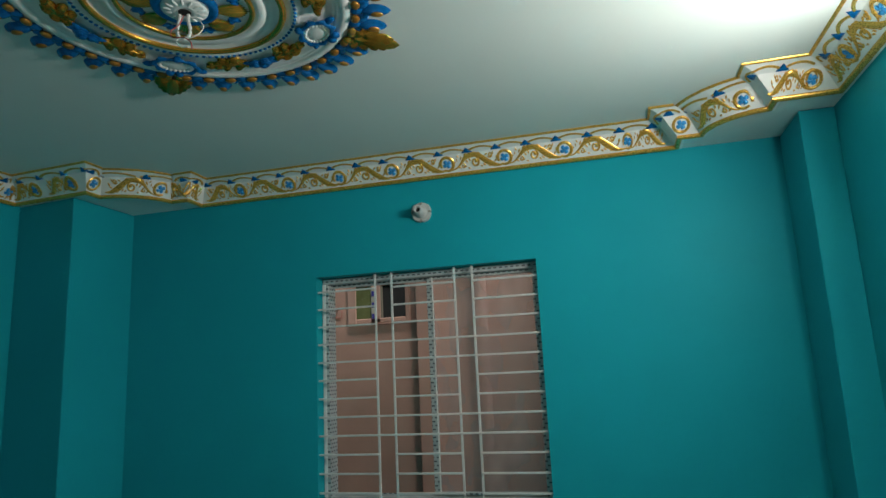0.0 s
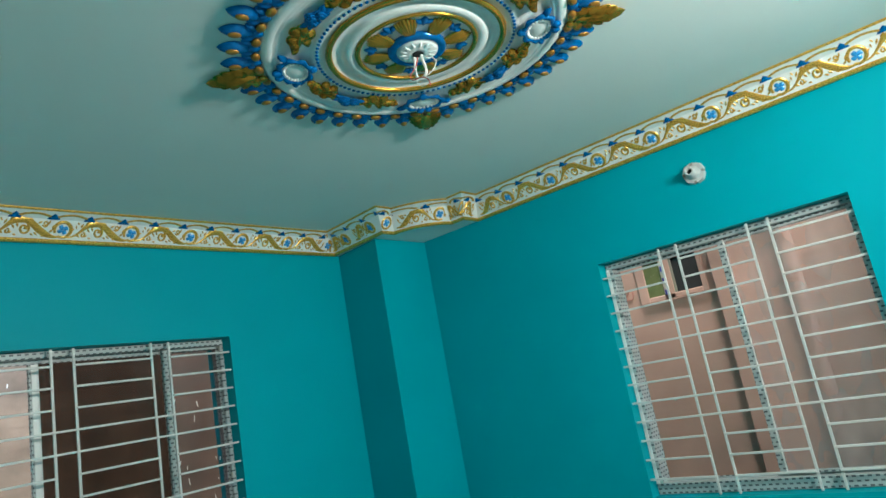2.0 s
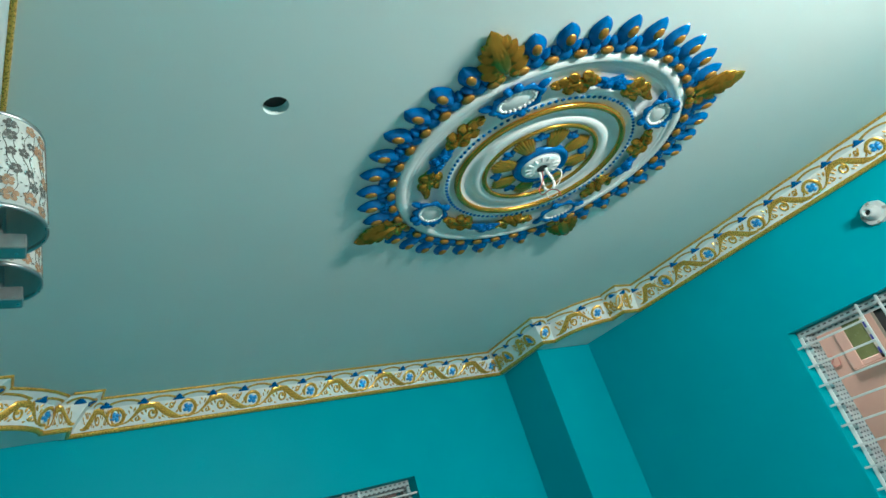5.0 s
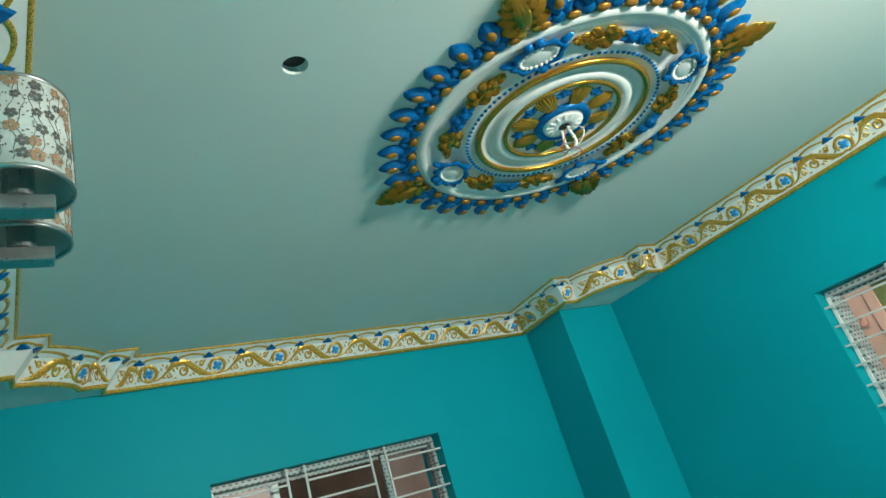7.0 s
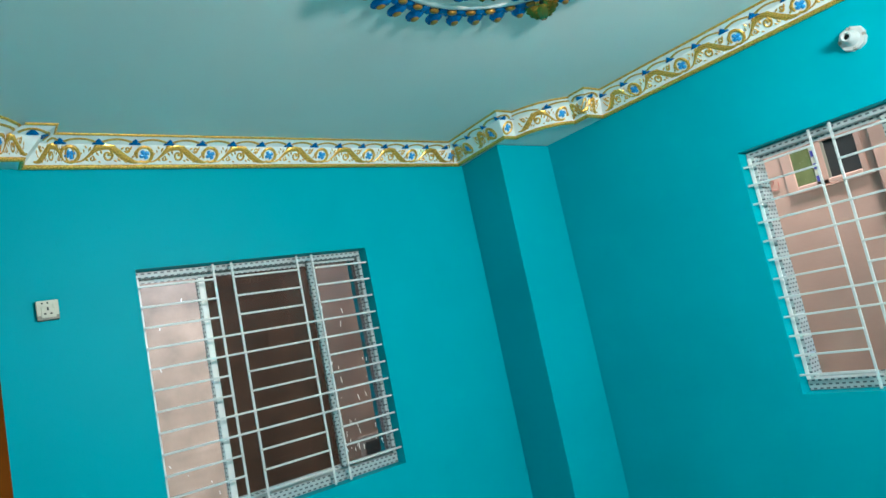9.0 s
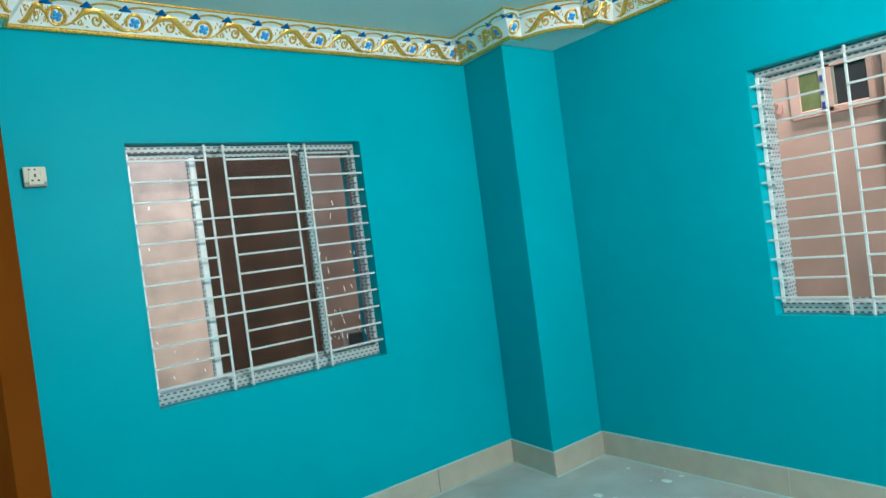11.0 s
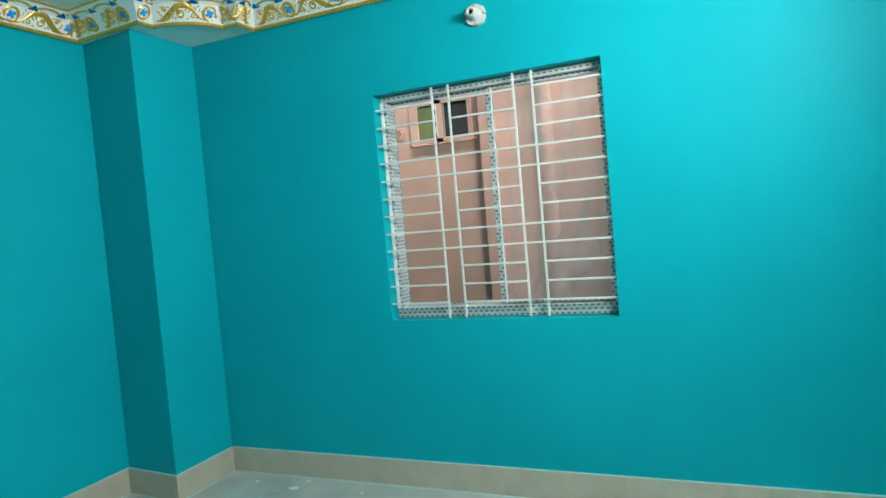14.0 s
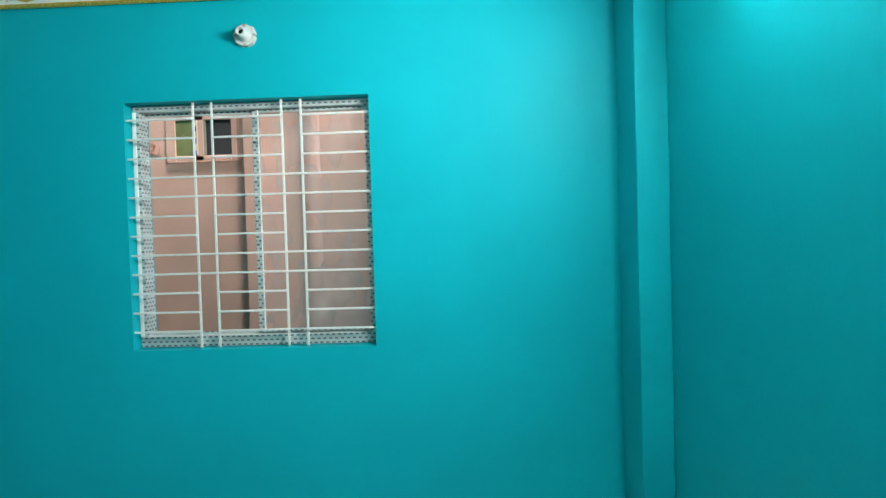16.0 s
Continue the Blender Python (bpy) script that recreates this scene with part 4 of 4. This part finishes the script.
for qd in range(4):
    a = 90 * qd
    share("gold_leaf", GLEAF_ME, polar(0.534, a, 0.006), rose, "pointed gold acanthus leaf")
    c_ = share("cartouche_frame", FRAME_ME, polar(0.408, a, 0.010), rose, "scalloped blue oval frame")
    tagged(share("beading", PEARL_ME, pose(0, 0, 0), c_, "row of white pearls"), kind="stuff")
    share("boss", BOSS_ME, pose(0, 0, 0), c_, "white oval boss")
    share("rosette", ROSETTE_ME, polar(0.392, a + 45, 0.012), rose, "cluster of blue roses")
    spray(polar(0.392, a + 37.5, 0.002, -98))
    spray(polar(0.392, a + 52.5, 0.002, 98) @ Matrix.Diagonal((1, -1, 1, 1)))

# hook and loose wires under the rose
hook = thing("fan_hook", Matrix.Translation((ROSE[0], ROSE[1], ZC - 0.05)) @ pose(0, 0, 0, 180, 0, 20) @ Matrix.Scale(0.82, 4), "white hanging hook with loose wires below the rose", "hook")
bm = bmesh.new()
loop_ = [(-0.018, 0, -0.01), (-0.020, 0, 0.02), (-0.024, 0, 0.05), (-0.022, 0, 0.072), (-0.010, 0, 0.086), (0.006, 0, 0.086),
         (0.020, 0, 0.072), (0.022, 0, 0.048), (0.016, 0, 0.02), (0.014, 0, -0.01)]
tube(bm, [tuple(p) for p in smooth_path(loop_, 3)], 0.0065, 8)
part("loop", bm, PVC, hook, "white coated loop", True)
RED = material("faded red wire", (0.45, 0.08, 0.07), 0.5)
for k_, (mt, pts_) in enumerate(((PVC, [(0.01, 0, 0), (0.05, 0.01, 0.015), (0.075, 0.02, 0.05), (0.06, 0.03, 0.085), (0.03, 0.03, 0.10), (-0.005, 0.02, 0.095),
                                        (-0.02, 0.02, 0.11), (0.0, 0.03, 0.135), (0.03, 0.04, 0.14)]),
                                 (RED, [(0.0, 0.01, 0), (-0.01, 0.03, 0.05), (-0.03, 0.05, 0.085), (-0.02, 0.06, 0.115), (0.02, 0.07, 0.12),
                                        (0.05, 0.08, 0.145), (0.055, 0.085, 0.175)]))):
    bm = bmesh.new()
    tube(bm, [tuple(p) for p in smooth_path(pts_, 4)], 0.0022, 6)
    part("wire", bm, mt, hook, "loose white wire" if k_ == 0 else "loose red wire", True)

# ---- wall sconce with two patterned drum shades, on the south wall ----
TAN_PRINT = material("tan fabric print", (0.27, 0.165, 0.095), 0.7, var=0.25, scale=90)
DARK_PRINT = material("dark grey fabric print", (0.075, 0.08, 0.075), 0.7, var=0.3, scale=90)


def shade_prints(m, r, z0, z1, seed):
    """Printed flowers in tan and dark grey, and thin vines, laid round a drum of radius r."""
    prng = random.Random(seed)
    wrap = lambda u, z, d=0.0004: m @ Vector(((r + d) * cos_(u / r), (r + d) * sin_(u / r), z))
    flowers, dark, vines = bmesh.new(), bmesh.new(), bmesh.new()

    def petal(bm, u, z, a, l, w, d):
        c_, s_ = cos_(a), sin_(a)
        pts = [(0.1 * l, 0), (0.5 * l, 0.9 * w), (0.85 * l, 0.8 * w), (l, 0), (0.85 * l, -0.8 * w), (0.5 * l, -0.9 * w)]
        bm.faces.new([bm.verts.new(wrap(u + x * c_ - y * s_, z + x * s_ + y * c_, d)) for x, y in pts])
    cols = 17
    for c in range(cols):
        u0 = 2 * math.pi * r * c / cols
        ph, am = prng.uniform(0, 6.3), prng.uniform(0.002, 0.005)
        for off in (-0.005, 0.006):
            pts = [wrap(u0 + off + am * sin_(ph + (70 + 900 * off) * z) + 0.002 * sin_(5 * ph + 190 * z), z) for z in np.linspace(z0 + 0.006, z1 - 0.006, 24)]
            tube(vines, pts, 0.00045, 4)
        for k in range(6):
            z = z0 + (z1 - z0) * (k + 0.5 + prng.uniform(-0.3, 0.3)) / 6
            u = u0 + am * sin_(ph + 70 * z) + prng.uniform(-0.005, 0.005)
            bm = flowers if prng.random() < 0.58 else dark
            size = prng.uniform(0.009, 0.0125) if bm is flowers else prng.uniform(0.007, 0.010)
            turn = prng.uniform(0, 6.3)
            for q in range(5):
                petal(bm, u, z, turn + q * 2 * math.pi / 5, size, size * 0.42, 0.0007)
        for k in range(30):
            z = prng.uniform(z0 + 0.008, z1 - 0.008)
            petal(dark, u0 + prng.uniform(-0.013, 0.013), z, prng.uniform(0, 6.3), prng.uniform(0.003, 0.006), 0.0011, 0.0009)
    return (flowers, TAN_PRINT, "tan printed flowers"), (dark, DARK_PRINT, "dark printed flowers and leaves"), (vines, DARK_PRINT, "thin printed vines")


SHADE = material("pale fabric shade", (0.46, 0.50, 0.48), 0.7, var=0.05, scale=40, bump=0.15, bump_scale=400)
sconce = thing("wall_sconce", pose(-0.64, YS - 0.004, 2.259), "two-arm metal wall sconce with flowered drum shades, unlit", "wall lamp")
bm = bmesh.new()
add_box(bm, -0.13, 0.13, 0, 0.022, -0.05, 0.03, 0.004)
part("wall_plate", bm, STEEL, sconce)
for x_ in (0.08, -0.08):
    bm = bmesh.new()
    add_box(bm, x_ - 0.017, x_ + 0.017, 0.02, 0.185, -0.012, 0.012, 0.002)
    arm = part("arm", bm, STEEL, sconce, "flat brushed steel arm")
    bm = bmesh.new()
    add_cyl(bm, pose(x_, 0.14, 0.035), 0.021, 0.021, 0.046, 20)
    part("lamp_socket", bm, STEEL, arm)
    bm = bmesh.new()
    m_ = pose(x_, 0.14, 0)
    lathe(bm, [(0.070, 0.024), (0.0725, 0.024), (0.0725, 0.184), (0.070, 0.184)], 40, m_, close=True)
    part("shade", bm, SHADE, arm, "flowered drum shade", True)
    for bm, mt, lb in shade_prints(m_, 0.0725, 0.027, 0.181, 5 if x_ > 0 else 6):
        tagged(part("fabric_print", bm, mt, arm, lb), kind="stuff")
    for z_ in (0.024, 0.184):
        bm = bmesh.new()
        lathe(bm, [(0.0695, z_ - 0.003), (0.0737, z_ - 0.003), (0.0737, z_ + 0.003), (0.0695, z_ + 0.003)], 40, m_, close=True)
        part("shade_rim", bm, STEEL, arm, "pale rim of the shade", True)

# ---- socket on the west wall ----
sock = thing("wall_socket", pose(XW, -2.898, 2.0, 90, 0, 90) @ Matrix.Scale(0.86, 4), "cream wall socket on a taupe box", "socket")
bm = bmesh.new()
add_box(bm, -0.048, 0.048, -0.050, 0.046, 0, 0.030, 0.003)
part("back_box", bm, TAUPE, sock, "taupe plastic back box")
bm = bmesh.new()
add_box(bm, -0.048, 0.048, -0.028, 0.047, 0.030, 0.035, 0.003)
part("face_plate", bm, CREAM, sock, "cream face plate")
bm = bmesh.new()
add_box(bm, -0.030, 0.034, -0.040, 0.020, 0.035, 0.039, 0.003)
part("outlet_block", bm, CREAM, sock, "cream outlet block")
bm = bmesh.new()
add_box(bm, 0.012, 0.047, -0.049, -0.030, 0.030, 0.034, 0.002)
part("corner_tab", bm, TAUPE, sock, "taupe corner of the back box")
for x_, y_, w_, h_, z_ in ((0.0, 0.004, 0.004, 0.008, 0.0392), (-0.013, -0.020, 0.005, 0.004, 0.0392), (0.013, -0.020, 0.005, 0.004, 0.0392), (-0.022, 0.034, 0.004, 0.004, 0.0352), (0.002, 0.034, 0.004, 0.004, 0.0352)):
    bm = bmesh.new()
    add_box(bm, x_ - w_, x_ + w_, y_ - h_, y_ + h_, z_ - 0.001, z_ + 0.0006)
    part("pin_hole", bm, DARK, sock)
bm = bmesh.new()
add_box(bm, 0.022, 0.034, 0.004, 0.03, 0.0355, 0.041, 0.002)
part("rocker", bm, CREAM, sock)

# ---- outside details to the north ----
def on_neighbour(name, boxes, mat, parent=neighbour, label="", bevel=0.004):
    bm = bmesh.new()
    for b_ in boxes:
        add_box(bm, *b_, bevel)
    return part(name, bm, mat, parent, label)


GREEN_GLASS = material("dull green glass", (0.17, 0.185, 0.075), 0.25, var=0.2, scale=8)
STICKER = material("violet sticker", (0.06, 0.05, 0.30), 0.4)
vx0, vx1, vz0, vz1 = -1.255, -0.842, 1.922, 2.187
on_neighbour("vent_frame", [(vx0, vx0 + 0.06, -0.012, 0, vz0, vz1), (-1.097, -1.032, -0.012, 0, vz0, vz1), (vx1 - 0.03, vx1, -0.012, 0, vz0, vz1),
                            (vx0 + 0.06, vx1 - 0.03, -0.012, 0, vz1 - 0.035, vz1), (vx0 + 0.06, vx1 - 0.03, -0.012, 0, vz0, vz0 + 0.03)], SALMON, label="salmon painted vent frame")
on_neighbour("vent_sill", [(vx0 + 0.01, vx1 + 0.02, -0.014, 0, vz0 - 0.008, vz0)], SALMON, bevel=0.001)
on_neighbour("vent_pane", [(vx0 + 0.06, -1.097, -0.008, -0.002, vz0 + 0.03, vz1 - 0.03)], GREEN_GLASS, label="dull green glass pane", bevel=0.001)
on_neighbour("vent_opening", [(-1.032, vx1 - 0.03, -0.006, -0.002, vz0 + 0.03, vz1 - 0.03)], DARK, label="dark open half of the vent", bevel=0.001)
on_neighbour("vent_stile", [(-1.092, -1.066, -0.016, -0.011, vz0 + 0.032, vz1 - 0.037)], CREAM, label="pale edge of the sliding vent pane", bevel=0.001)
for z_ in (1.965, 2.035, 2.105):
    on_neighbour("sticker", [(-1.088, -1.072, -0.018, -0.016, z_ - 0.016, z_ + 0.016)], STICKER, label="small violet sticker", bevel=0)
on_neighbour("vent_stile", [(-1.032, -1.018, -0.011, -0.006, vz0 + 0.03, vz1 - 0.035)], TAUPE, label="brown edge of the open vent", bevel=0.001)
on_neighbour("pier", [(-0.79, -0.70, -0.06, 0, -0.5, 4.2)], SALMON, label="salmon painted pier")
bm = bmesh.new()
add_cyl(bm, pose(-0.40, -0.05, 1.8), 0.045, 0.045, 4.6, 20)
part("drain_pipe", bm, SALMON, neighbour, "salmon painted drain pipe", True)

# ---- outside details to the west ----
bm = bmesh.new()
add_box(bm, 0, 0.012, -1.035, -0.78, 0.67, 0.965, 0.003)
part("vent_plate", bm, CONCRETE, west_building, "grey plate round a dark opening")
bm = bmesh.new()
add_box(bm, 0.012, 0.016, -0.995, -0.82, 0.705, 0.92)
part("vent_opening", bm, DARK, west_building)

for k in range(12):
    cy, cz = rng.uniform(-2.3, -1.8), rng.uniform(0.7, 2.2)
    bm = bmesh.new()
    add_box(bm, 0, 0.003, -rng.uniform(0.001, 0.004), 0.002, -rng.uniform(0.002, 0.020), 0.004, 0.001, pose(0, cy, cz, rng.uniform(-30, 30), 0, 0))
    part("paint_splash", bm, PVC, west_building)

# faded red paint marks on the neighbouring wall and pipe
for cx, cz, dy_, pts_ in ((-1.33, 1.985, -0.003, [(-0.03, 0.045), (-0.01, 0.05), (0.012, 0.035), (-0.005, 0.012), (-0.03, -0.005), (0.0, -0.012), (0.03, -0.012), (0.035, 0.03)]),
                          (-0.40, 1.13, -0.096, [(0.0, 0.05), (0.018, 0.035), (0.008, 0.01), (-0.012, -0.02), (0.004, -0.04)])):
    bm = bmesh.new()
    tube(bm, [(cx + p[0], dy_, cz + p[1]) for p in smooth_path(pts_, 3)], 0.0022, 5, None, 0.6)
    part("paint_mark", bm, RED, neighbour, "faded red paint mark", True)
